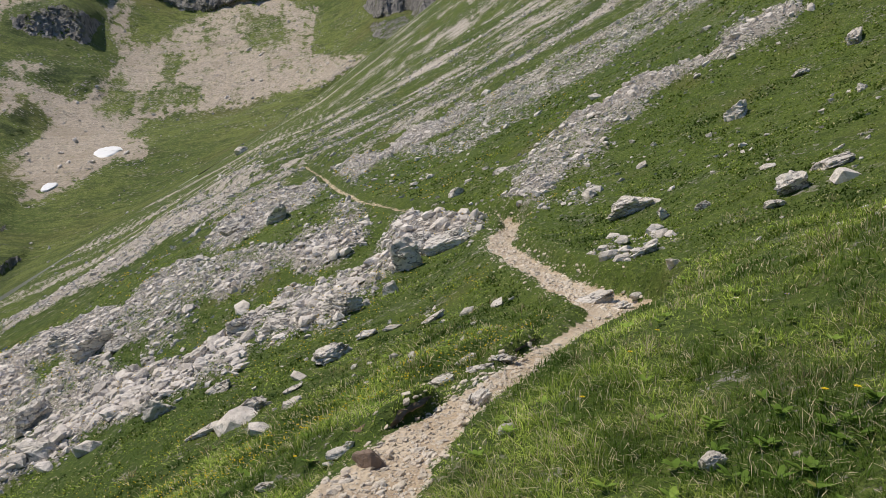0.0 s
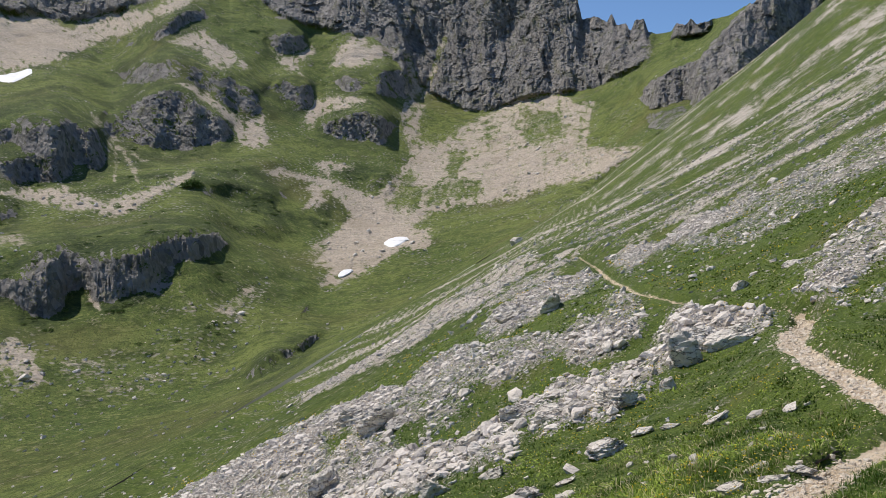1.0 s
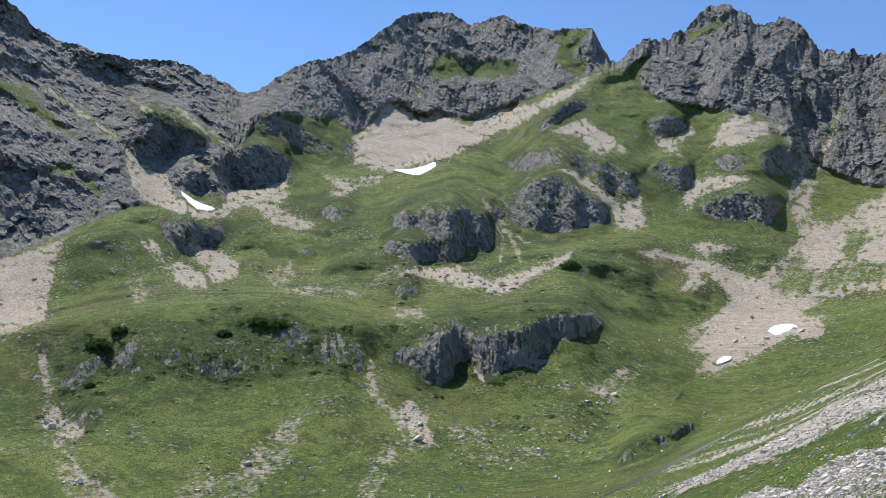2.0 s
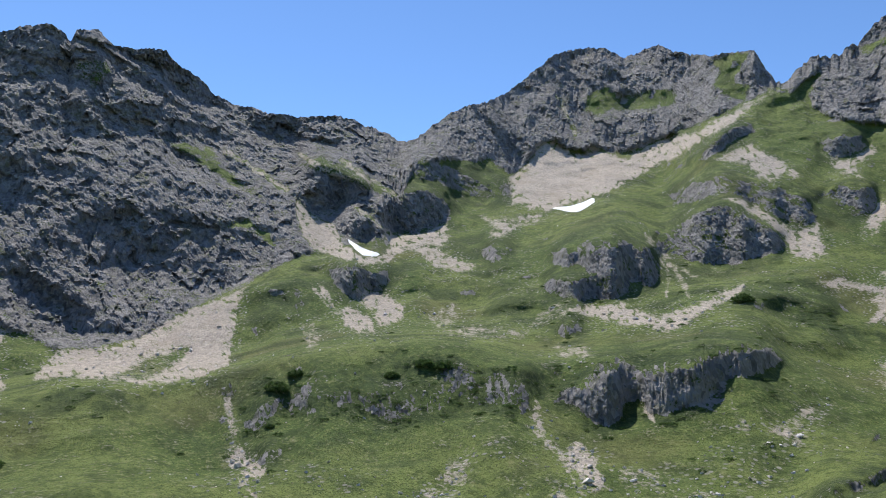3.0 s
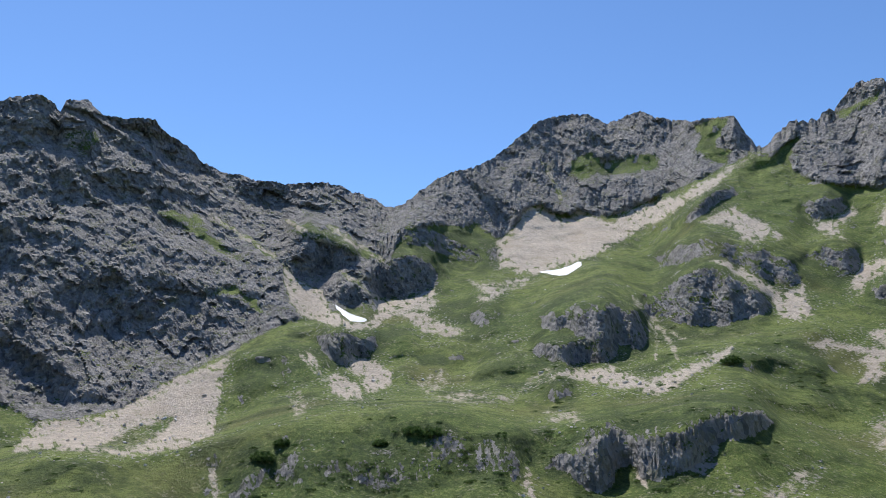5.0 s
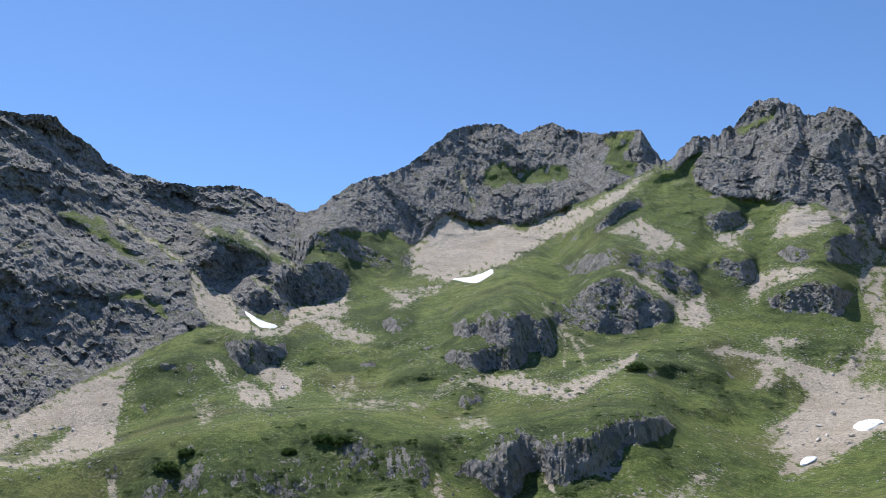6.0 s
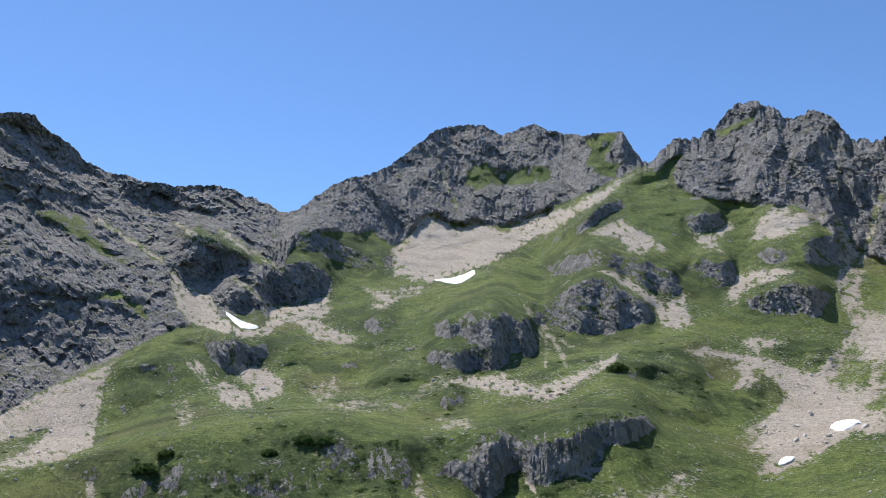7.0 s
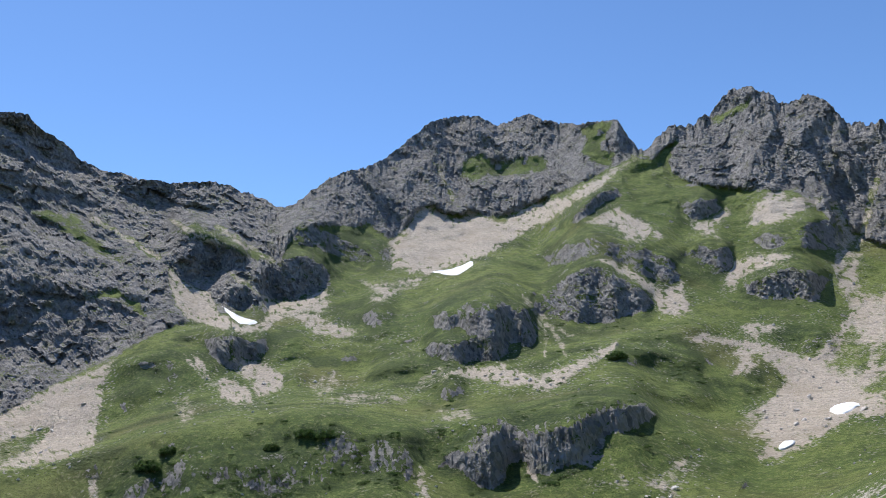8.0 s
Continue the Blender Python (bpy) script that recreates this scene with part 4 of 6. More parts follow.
lines = [
    (h0, r0),
    (at(AZ, [(10, -3), (25, -7.2), (35, -10.5), (50, -13), (90, -13), (200, -10), (327, -6)]), at(AZ, [(0, 260), (12, 245), (18, 205), (25, 182), (35, 158), (48, 136), (95, 138), (327, 200)])),
    (at(AZ, [(10, -2), (25, -5.4), (35, -8.0), (50, -9.6), (90, -9.6), (200, -7), (327, -4)]), at(AZ, [(0, 275), (12, 265), (18, 238), (25, 216), (35, 184), (48, 162), (95, 162), (327, 215)])),
    (along(KNOLL_BASE, AZ), at(AZ, [(0, 300), (18, 285), (25, 258), (40, 204), (60, 192), (95, 200), (327, 240)])),
    (along(KNOLL_TOP, AZ), at(AZ, [(0, 320), (18, 305), (25, 285), (40, 240), (60, 238), (95, 250), (327, 262)])),
    (along(KNOLL_TOP, AZ) + 0.2, at(AZ, [(0, 335), (18, 322), (25, 305), (40, 285), (60, 300), (95, 300), (327, 275)])),
    (along(BENCH, AZ), at(AZ, [(0, 360), (18, 360), (25, 360), (40, 350), (60, 350), (95, 330), (327, 300)])),
    (along(MID, AZ), at(AZ, [(0, 400), (25, 430), (40, 450), (60, 440), (75, 380), (95, 370), (327, 340)])),
    (along(CLIFF_FOOT, AZ), at(AZ, [(0, 450), (20, 610), (30, 690), (33.7, 690), (40, 660), (48, 610), (58, 540), (66, 440), (76, 400), (95, 400), (327, 380)])),
    (along(SCREE_TOP, AZ), at(AZ, [(0, 468), (12, 562), (20, 640), (28, 725), (33.7, 706), (36, 730), (41, 742), (46, 745), (50, 700), (56, 640), (66, 510), (76, 450), (95, 450), (327, 420)])),
    (h_sky, at(AZ, [(0, 488), (12, 592), (20, 684), (28, 775), (31.5, 760), (33.7, 728), (36, 765), (38, 810), (43, 872), (46, 880), (49.5, 805), (53, 742), (58, 705), (66, 655), (73, 630), (79, 592), (95, 590), (200, 900), (327, 470)])),
]
heights, ranges = [lines[0][0]], [lines[0][1]]
for h, r in lines[1:]:
    heights.append(heights[-1] + 0.1 + 0.35 * np.logaddexp(0, (h - heights[-1] - 0.1) / 0.35))
    ranges.append(ranges[-1] + 3 + 6 * np.logaddexp(0, (r - ranges[-1] - 3) / 6))
HB, RB = np.array(heights), np.array(ranges)
for k in range(len(HB)):
    reach_ = 30 if k < 8 else 15
    win = np.hanning(2 * reach_ + 3)[1:-1]
    win /= win.sum()
    wide = np.pad(np.stack([HB[k], RB[k]]), ((0, 0), (reach_, reach_)), mode="edge")
    soft_h, soft_r = (np.convolve(row, win, "valid") for row in wide)
    RB[k] = soft_r
    if k < len(HB) - 1:
        HB[k] = soft_h
HB = np.maximum.accumulate(HB, axis=0)
RB = np.maximum.accumulate(RB, axis=0)

# far land: rows by height angle
N_FAR = 360
v = np.linspace(0, 1, N_FAR)
win = np.hanning(83)[1:-1]
smooth_top = np.convolve(np.pad(HB[-1], 40, mode="edge"), win / win.sum(), "valid")
EL = HB[0][:, None] + (smooth_top - HB[0])[:, None] * v[None, :] + (HB[-1] - smooth_top)[:, None] * smooth(0.72, 1.0, v)[None, :]
RR = np.empty_like(EL)
for i in range(n_az):
    RR[i] = np.interp(EL[i], HB[:, i], RB[:, i])
kernel = np.hanning(15)[1:-1]
kernel /= kernel.sum()
pad = np.pad(RR, ((0, 0), (6, 6)), mode="edge")
RR = sum(kernel[j] * pad[:, j:j + N_FAR] for j in range(13))
RR[:, 0] = RB[0]
EL = EL + jag[:, None] * smooth(0.94, 1.0, v)[None, :]
A2 = np.broadcast_to(AZ[:, None], EL.shape)
wob_a = A2 + 0.16 * vnoise(A2 * 1.9, EL * 1.9, 4.0) + 0.1 * vnoise(A2 * 5.7, EL * 5.7, 7.0)
wob_e = EL + 0.14 * vnoise(A2 * 1.9, EL * 1.9, 14.0) + 0.09 * vnoise(A2 * 5.7, EL * 5.7, 17.0)
bluff = fields(wob_a, wob_e, BLUFFS + BLUFFS_B)
slab = fields(wob_a, wob_e, SLOPE_ROCKS)
rock = np.maximum(np.maximum(bluff, slab), fields(wob_a, wob_e, KNOBS + KNOBS_B + KNOBS_RIGHT + CRAGS + CRAGS_B + CRAGS_C))
foot = along(CLIFF_FOOT, AZ)[:, None]
top = along(SCREE_TOP, AZ)[:, None]
left_side = smooth(57, 60, A2)
centre = smooth(33.5, 35, A2) * (1 - left_side)
cliff_line = foot * (1 - centre) + top * centre
cliff = smooth(-0.25, 0.2, wob_e - cliff_line) * smooth(3.5, 5.5, A2) * (A2 < 130)
cliff = cliff * (1 - fields(wob_a, wob_e, CLIFF_TURF[4:5])) * (1 - fields(wob_a, wob_e, SCREE_BOWL))
crests = rock.copy()
rock = np.maximum(rock, cliff)
rock = rock * (1 - fields(wob_a, wob_e, CLIFF_TURF + CLIFF_TURF_B, 0.25))
fray_a, fray_e = wob_a + 0.12 * vnoise(A2 * 11, EL * 11, 2.0), wob_e + 0.12 * vnoise(A2 * 11, EL * 11, 12.0)
scree = fields(fray_a, fray_e, SCREE_BOWL + SCREE_HOLLOW + SCREE_HOLLOW_B + SCREE_FAN_LEFT + SCREE_BENCH + HEAPS + SCREE_KNOBS + SCREE_KNOBS_B + FAN_RIGHT + FAN_RIGHT_B, 0.22)
scree = np.maximum(scree, capsule(wob_a, wob_e, RUNS + SCREE_LOW))
scree = scree * (1 - fields(wob_a, wob_e, TURF_IN_SCREE, 0.3))
rock = rock * (1 - 0.95 * smooth(0.3, 0.7, scree) * (1 - 0.6 * (crests > 0.6)))
scrub = fields(wob_a, wob_e, SCRUB + SCRUB_B, 0.35)
# outcrops stand up steeply: the land gains little depth on their faces, and makes up for it on the shelf above
face = crests * smooth(0.3, 0.8, crests) * (0.9 - 0.07 * bluff)
face = np.maximum(face, 0.5 * scrub * (1 - scree))
# turf lies in knolls: steep fronts, rounded tops
knolls = fbm(A2 * 0.28 + 0.12 * EL, EL * 0.62, 2.2, 3, 0.6) + 0.2 * fbm(A2 * 0.9, EL * 1.9, 6.2, 2)
face = np.maximum(face, 0.62 * smooth(0.0, 0.7, knolls) * (1 - scree) * (1 - cliff) * smooth(-12, -8, EL) * smooth(22, 30, A2) * smooth(15, 11, EL))
gain = np.minimum(np.diff(RR, axis=1), 2.6)
push, pushes = np.zeros(n_az), np.zeros_like(RR)
for j in range(N_FAR - 1):
    f = face[:, j]
    push = push + gain[:, j] * f
    push = push * (1 - (1 - f) * 0.035)
    pushes[:, j + 1] = push
side = np.hanning(19)[1:-1]
wide = np.pad(pushes, ((8, 8), (0, 0)), mode="edge")
RR = RR - sum(wide[k:k + n_az] * q for k, q in enumerate(side / side.sum()))
RR = np.maximum.accumulate(RR, axis=1) + np.arange(N_FAR)[None, :] * 0.02
# even turf between the outcrops
calm = 1 - smooth(0.02, 0.3, blurred(np.maximum(rock, cliff), 6))
wide = np.pad(RR, ((14, 14), (0, 0)), mode="edge")
side = np.hanning(31)[1:-1]
RR = RR * (1 - calm) + calm * sum(wide[k:k + n_az] * q for k, q in enumerate(side / side.sum()))
# relief
X, Y = -RR * SINA[:, None], RR * COSA[:, None]
Z = EYE + RR * np.tan(radians(1) * EL)
right = -A2 * radians(1) * 560.0
warp = 6.0 * vnoise(right / 30, Z / 30, 0.7) + 2.2 * vnoise(right / 9, Z / 9, 3.7)
dip_u, dip_w = 0.82 * right - 0.57 * Z + warp, 0.57 * right + 0.82 * Z + 6.0 * vnoise(right / 26, Z / 26, 9.1)
crag = np.maximum(cliff, slab)
# the long flank: spurs that fall to the right, broken into blocks
spur = ridged(dip_w / 70 + 0.3 * vnoise(X / 60, Y / 60, Z / 60), dip_u / 190, 0.4, 3, 0.5) * 12.0 + ridged(right / 75 + 0.4, Z / 60, 5.4, 2, 0.5) * 5.0
# the peaks: steep ribs and gullies
rib = ridged((right + 0.35 * warp) / 26 + Z / 130, Z / 110, 3.1, 4, 0.55) * 4.5 + ridged(right / 62 + 0.25 * vnoise(right / 80, Z / 60, 2.0), Z / 190, 8.1, 2) * 9.0 + ridged((right + 0.6 * warp) / 9 + Z / 60, Z / 60, 4.1, 2) * 1.5
bed = (spur * left_side + rib * (1 - left_side)) * crag
blk_u = dip_u * left_side + (right * 1.5 + 0.3 * Z + warp) * (1 - left_side)
blk_w = dip_w * left_side + (Z * 0.5 - 0.2 * right + warp) * (1 - left_side)
bed = bed + left_side * crag * (ridged(right / 19 + 3, Z / 17, 6.6, 3, 0.6) * 1.7 - 0.5)
bed = bed + facets(blk_u, blk_w * 1.15, 17, 3) * (1.6 + 1.1 * left_side) * crag + facets(blk_u + 40, blk_w * 1.1, 7.5, 31) * (0.3 + (0.7 + 0.8 * left_side) * crag) + facets(blk_u, blk_w * 1.2, 3.4, 77) * (0.5 + (0.3 + 0.5 * left_side) * crag)
# knobs and bluffs: slabs that stand on edge, leaning to the right
lean = (0.86 * right + 0.5 * Z) + 2.0 * vnoise(X / 14, Y / 14, Z / 14)
bed = bed + (1 - crag) * (ridged(lean / 10, (Z - 0.4 * right) / 40, 5.5, 3, 0.6) * 1.5 + ridged(lean / 3.4, Z / 12, 7.5, 2) * 0.9)
bed = bed + 0.55 * ridged((right + 0.5 * Z) / 2.0, Z / 2.4, 8.8, 2)
soft = fbm(X / 42, Y / 42, Z / 42, 2) * 4.5 + fbm(X / 13, Y / 13, Z / 13, 2) * 1.7 + fbm(X / 4, Y / 4, Z / 4, 2) * 0.45
fade = smooth(0.0, 0.06, v)[None, :]


hold = blurred(rock, 2)
# rounded knolls of turf, none steeper than a bank can stand
knoll = smooth(24, 32, A2) * smooth(-13, -9, EL) * smooth(110, 95, A2) * smooth(9, 5, EL) * blurred(smooth(0.4, 0.05, scree), 5) * (1 - blurred(rock, 7))
swell = 24.0 * np.abs(vnoise(X / 44, Y / 70, Z / 30 + 2.5)) + 12.0 * np.abs(vnoise(X / 17, Y / 26, Z / 12)) - 9.0
humps = RR - swell * knoll * fade * (RR / 420)
bank_run = np.cumsum(np.full(RR.shape, 0.62), axis=1)
humps = blurred(np.maximum.accumulate(humps - bank_run, axis=1) + bank_run, 3)
RR = RR * (1 - knoll) + humps * knoll
RR = RR - (bed * hold + soft * (1 - hold)) * fade * (RR / 420)
X, Y = -RR * SINA[:, None], RR * COSA[:, None]
Z = EYE + RR * np.tan(radians(1) * EL)
Z = Z + hold * 0.6 * ridged(right / 5, Z / 4, 4.2, 2) * fade
# turf holds on the ledges, rock shows where the land is steep
P3 = np.stack([X, Y, Z], -1)
nrm = np.cross(np.gradient(P3, axis=0), np.gradient(P3, axis=1))
steep = 1 - np.abs(nrm[..., 2]) / (np.linalg.norm(nrm, axis=-1) + 1e-9)
ledge = smooth(0.36, 0.14, steep) * (1 - 0.65 * cliff) * (1 - 0.85 * slab)
rock = rock * (1 - 0.75 * ledge)
rough = fbm(X / 11, Y / 11, Z / 11, 3)
rock = rock * (1 - 0.7 * smooth(0.15, 0.55, fbm(X / 7, Y / 7, Z / 5, 3)) * (1 - 0.75 * cliff) * (1 - 0.6 * slab) * (0.8 + 0.2 * smooth(0.95, 0.7, crests)) * (1 - 0.45 * smooth(0.8, 1.0, bluff)))
pocks = smooth(0.55, 0.8, fbm(X / 16 + 3, Y / 16, Z / 16, 3)) * smooth(0.06, 0.2, steep) * smooth(-9, -5, EL) * (A2 > 20)
rock = np.maximum(rock, pocks * (1 - scree) * 0.8)
fan_way = np.degrees(np.arctan2(A2 - 11.5, 17.5 - EL + 0.5 * rough))
chutes = fbm(fan_way * 0.5 + 0.35 * rough, EL * 0.22, 2.0, 4, 0.65)
scree = np.clip(scree * 1.05 + ((0.35 * rough + 0.25 * fbm(A2 * 2.4, EL * 1.7, 7.0, 3)) + 0.55 * chutes * smooth(24, 21, A2)) * smooth(0.02, 0.35, scree) * smooth(1.05, 0.6, scree - 0.3 * smooth(24, 21, A2)), 0, 1)
scree = scree * (1 - 0.35 * smooth(0.1, 0.6, chutes + 0.25 * smooth(3.0, 6.0, EL) - 0.15) * smooth(24, 21.5, A2) * smooth(1.0, 3.0, EL))
holes = smooth(0.1, 0.55, fbm(A2 * 2.1, EL * 3.4, 27.0, 4, 0.65)) * smooth(0.0, 0.4, blurred(1 - scree, 9))
scree = scree * (1 - 0.9 * holes)
shrub = smooth(0.08, 0.5, fbm(X / 24, Y / 24, Z / 24, 4)) * smooth(-9, -4, EL) * (1 - rock) * (1 - scree) * smooth(27, 38, A2)
fringe = smooth(0.04, 0.3, blurred(crests * (1 - slab), 11)) * smooth(20, 26, A2)
shrub = np.maximum(0.7 * shrub, np.maximum(scrub, 0.75 * fringe) * (1 - rock) * (1 - scree) * smooth(-0.5, 0.2, fbm(X / 9, Y / 9, Z / 7, 3)))
stones_far = np.clip(0.1 + 0.35 * smooth(-1, 1, EL) * smooth(7, 4, EL) + 0.8 * fbm(X / 30, Y / 30, 3.0, 3), 0, 1) * (1 - shrub) + 0.9 * smooth(0.02, 0.3, blurred(scree, 9))
dry = smooth(0.1, 0.8, fbm(X / 60, Y / 60, 9.0, 3)) * 0.4
# the back of the ridges
N_BACK = 8
back_r = RR[:, -1:] + np.linspace(0.12, 1.0, N_BACK)[None, :] ** 1.5 * 900
back_z = Z[:, -1:] - np.linspace(0.12, 1.0, N_BACK)[None, :] * (Z[:, -1:] + 60)
X = np.concatenate([X, -back_r * SINA[:, None]], 1)
Y = np.concatenate([Y, back_r * COSA[:, None]], 1)
Z = np.concatenate([Z, back_z], 1)


def tail(a, keep=True):
    return np.concatenate([a, np.repeat(a[:, -1:], N_BACK, 1) * (1 if keep else 0)], 1)


FAR = dict(x=X, y=Y, z=Z, rock=tail(rock), scree=tail(scree), stones=tail(stones_far), dry=tail(dry), shrub=tail(shrub))

# near land: rows by distance
R_SPLIT = 34.0
INNER = np.concatenate([[0.0, 0.1, 0.2, 0.3, 0.4, 0.5], np.geomspace(0.6, 2.4, 22), np.geomspace(2.44, R_SPLIT, 165)])
N_OUT = 75
N_NEAR = len(INNER) + N_OUT
s = np.linspace(0, 1, N_NEAR)
outer = R_SPLIT * (r0[:, None] / R_SPLIT) ** (np.arange(1, N_OUT + 1) / N_OUT)[None, :]
near_r = np.concatenate([np.repeat(INNER[None, :], n_az, 0), outer], 1)
nx, ny = -near_r * SINA[:, None], near_r * COSA[:, None]
nz, stony, dirt, _, _ = hillside(nx, ny)
floor_end = EYE + RR[:, :1] * np.tan(radians(1) * EL[:, :1])
floor = floor_end + (near_r - r0[:, None]) * 0.03 + 1.3 * fbm(nx / 16, ny / 16, 0.0, 3)
k = 5.0 * smooth(5, 40, near_r) + 0.02
valley = smooth(22, 34, A2[:, :1]) * smooth(140, 100, A2[:, :1])
nz_v = k * np.logaddexp(nz / k, floor / k)
nz = nz * (1 - valley) + nz_v * valley
join = smooth(0.8, 1.0, np.log(near_r / 0.5) / np.log(r0[:, None] / 0.5))
nz = nz * (1 - join) + (floor_end + (nz - floor_end) * (1 - join)) * join
nz[:, -1] = floor_end[:, 0]
grow = smooth(30, 60, near_r) * valley * (nz < floor + 3)
NEAR = dict(x=nx, y=ny, z=nz, rock=np.zeros_like(nx), scree=stony * (1 - grow), stones=np.clip(0.2 + 0.6 * fbm(nx / 5, ny / 5, 1.0, 3), 0, 1) * smooth(4, 9, near_r), dirt=dirt,
            dry=smooth(0.2, 1.0, fbm(nx * 0.6, ny * 0.6, 2.0, 3)) * 0.4, shrub=np.zeros_like(nx))


def sheet(name, cols, grid, keep, material, wrap=True):
    """A mesh of the quads of a grid of columns for which keep is true."""
    na, nr = cols["x"].shape
    ia, ir = np.nonzero(keep)
    ja = (ia + 1) % na
    quads = np.stack([ia * nr + ir, ia * nr + ir + 1, ja * nr + ir + 1, ja * nr + ir], 1)
    used, flat = np.unique(quads.ravel(), return_inverse=True)
    co = np.stack([cols[a].ravel()[used] for a in "xyz"], 1).astype(np.float32)
    me = bpy.data.meshes.new(name)
    me.vertices.add(len(used))
    me.vertices.foreach_set("co", co.ravel())
    me.loops.add(len(flat))
    me.loops.foreach_set("vertex_index", flat.astype(np.int32).ravel())
    me.polygons.add(len(quads))
    me.polygons.foreach_set("loop_start", np.arange(0, len(flat), 4, dtype=np.int32))
    me.update(calc_edges=True)
    zero = np.zeros(len(used))
    for attr, keys in (("cover", ("rock", "scree", "dirt")), ("detail", ("stones", "dry", "shrub"))):
        data = np.ones((len(used), 4), np.float32)
        for i, key in enumerate(keys):
            data[:, i] = np.clip(np.broadcast_to(cols[key], cols["x"].shape).ravel()[used], 0, 1) if key in cols else zero
        me.attributes.new(attr, "FLOAT_COLOR", "POINT").data.foreach_set("color", data.ravel())
    me.shade_smooth()
    if "rock" in cols:
        broken = cols["rock"][ia, ir] > 0.45
        me.polygons.foreach_set("use_smooth", ~broken)
    me.materials.append(material)
    return new(name, me)


keep_near = np.ones((n_az, N_NEAR - 1), bool)
inner_rows = np.arange(N_NEAR - 1)[None, :] < len(INNER) - 1
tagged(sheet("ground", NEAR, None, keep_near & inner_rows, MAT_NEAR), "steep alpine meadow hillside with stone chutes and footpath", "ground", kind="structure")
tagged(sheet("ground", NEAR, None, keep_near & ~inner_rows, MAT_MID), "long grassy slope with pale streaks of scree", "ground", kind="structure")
fe = np.concatenate([EL, np.repeat(EL[:, -1:] + 1, N_BACK, 1)], 1)[:, :-1]
line = np.where((AZ > 34.2) & (AZ < 57.3), top[:, 0], foot[:, 0])[:, None]
high = (fe > line - 0.2) & (AZ[:, None] < 130)
owner = np.zeros(high.shape, int)
owner[high & (AZ[:, None] >= 57.3)] = 1
owner[high & (AZ[:, None] < 57.3) & (AZ[:, None] >= 33.7)] = 2
owner[high & (AZ[:, None] < 33.7) & (AZ[:, None] >= 11)] = 3
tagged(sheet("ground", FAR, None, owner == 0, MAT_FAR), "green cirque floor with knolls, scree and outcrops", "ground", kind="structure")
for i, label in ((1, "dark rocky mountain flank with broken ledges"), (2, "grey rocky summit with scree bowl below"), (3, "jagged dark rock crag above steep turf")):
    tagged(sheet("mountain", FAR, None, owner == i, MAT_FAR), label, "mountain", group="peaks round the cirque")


# reading places off the land ----------------------------------------------
def land_z(x, y):
    """Height of the near land."""
    x, y = np.asarray(x, float), np.asarray(y, float)
    az = np.degrees(np.arctan2(-x, y))
    fa_ = np.clip((az + 33) / STEP, 0, len(FINE) - 1.001)
    ia = fa_.astype(int)
    ta = fa_ - ia
    r = np.hypot(x, y)

    def column(i):
        inner = np.interp(r, INNER, np.arange(len(INNER)))
        fr = np.where(r < R_SPLIT, inner, len(INNER) - 1 + N_OUT * np.log(np.maximum(r, R_SPLIT) / R_SPLIT) / np.log(r0[i] / R_SPLIT))
        fr = np.clip(fr, 0, N_NEAR - 1.001)
        ir = fr.astype(int)
        return nz[i, ir] * (1 - (fr - ir)) + nz[i, ir + 1] * (fr - ir)
    return column(ia) * (1 - ta) + column(ia + 1) * ta


def near_spot(az, el):
    """Where a sight line from the eye first meets the near land: x, y, z, distance."""
    i = int(round((az + 33) / STEP))
    ground_el = np.degrees(np.arctan2(nz[i] - EYE, near_r[i]))
    run = np.maximum.accumulate(ground_el)
    j = int(np.argmax(run >= el))
    j = max(j, 1)
    t = (el - run[j - 1]) / max(run[j] - run[j - 1], 1e-6)
    r = near_r[i, j - 1] + np.clip(t, 0, 1) * (near_r[i, j] - near_r[i, j - 1])
    x, y = -r * math.sin(radians(az)), r * math.cos(radians(az))
    return x, y, float(land_z(x, y)), r


def far_spot(az, el):
    """The same for the far land."""
    i = int(round((az + 33) / STEP))
    r = float(np.interp(el, EL[i], RR[i]))
    return Vector((-r * math.sin(radians(az)), r * math.cos(radians(az)), EYE + r * math.tan(radians(el)))), r


def mesh_of(name, co, faces, material, smooth_shade=False):
    """A mesh from arrays of points and triangles."""
    co, faces = np.asarray(co, np.float32), np.asarray(faces, np.int32)
    me = bpy.data.meshes.new(name)
    me.vertices.add(len(co))
    me.vertices.foreach_set("co", co.ravel())
    me.loops.add(faces.size)
    me.loops.foreach_set("vertex_index", faces.ravel())
    me.polygons.add(len(faces))
    me.polygons.foreach_set("loop_start", np.arange(0, faces.size, faces.shape[1], dtype=np.int32))
    me.update(calc_edges=True)
    if smooth_shade:
        me.shade_smooth()
    else:
        me.shade_flat()
    me.materials.append(material)
    return me


def part(name, co, faces, material, parent, label=""):
    ob = new(name, mesh_of(name, co, faces, material))
    ob.parent = parent
    return tagged(ob, label)


BALLS = []
for level in (1, 2, 3, 4):
    bm = bmesh.new()
    bmesh.ops.create_icosphere(bm, subdivisions=level, radius=1)
    bm.verts.ensure_lookup_table()
    BALLS.append((np.array([v.co[:] for v in bm.verts]), np.array([[v.index for v in f.verts] for f in bm.faces])))
    bm.free()


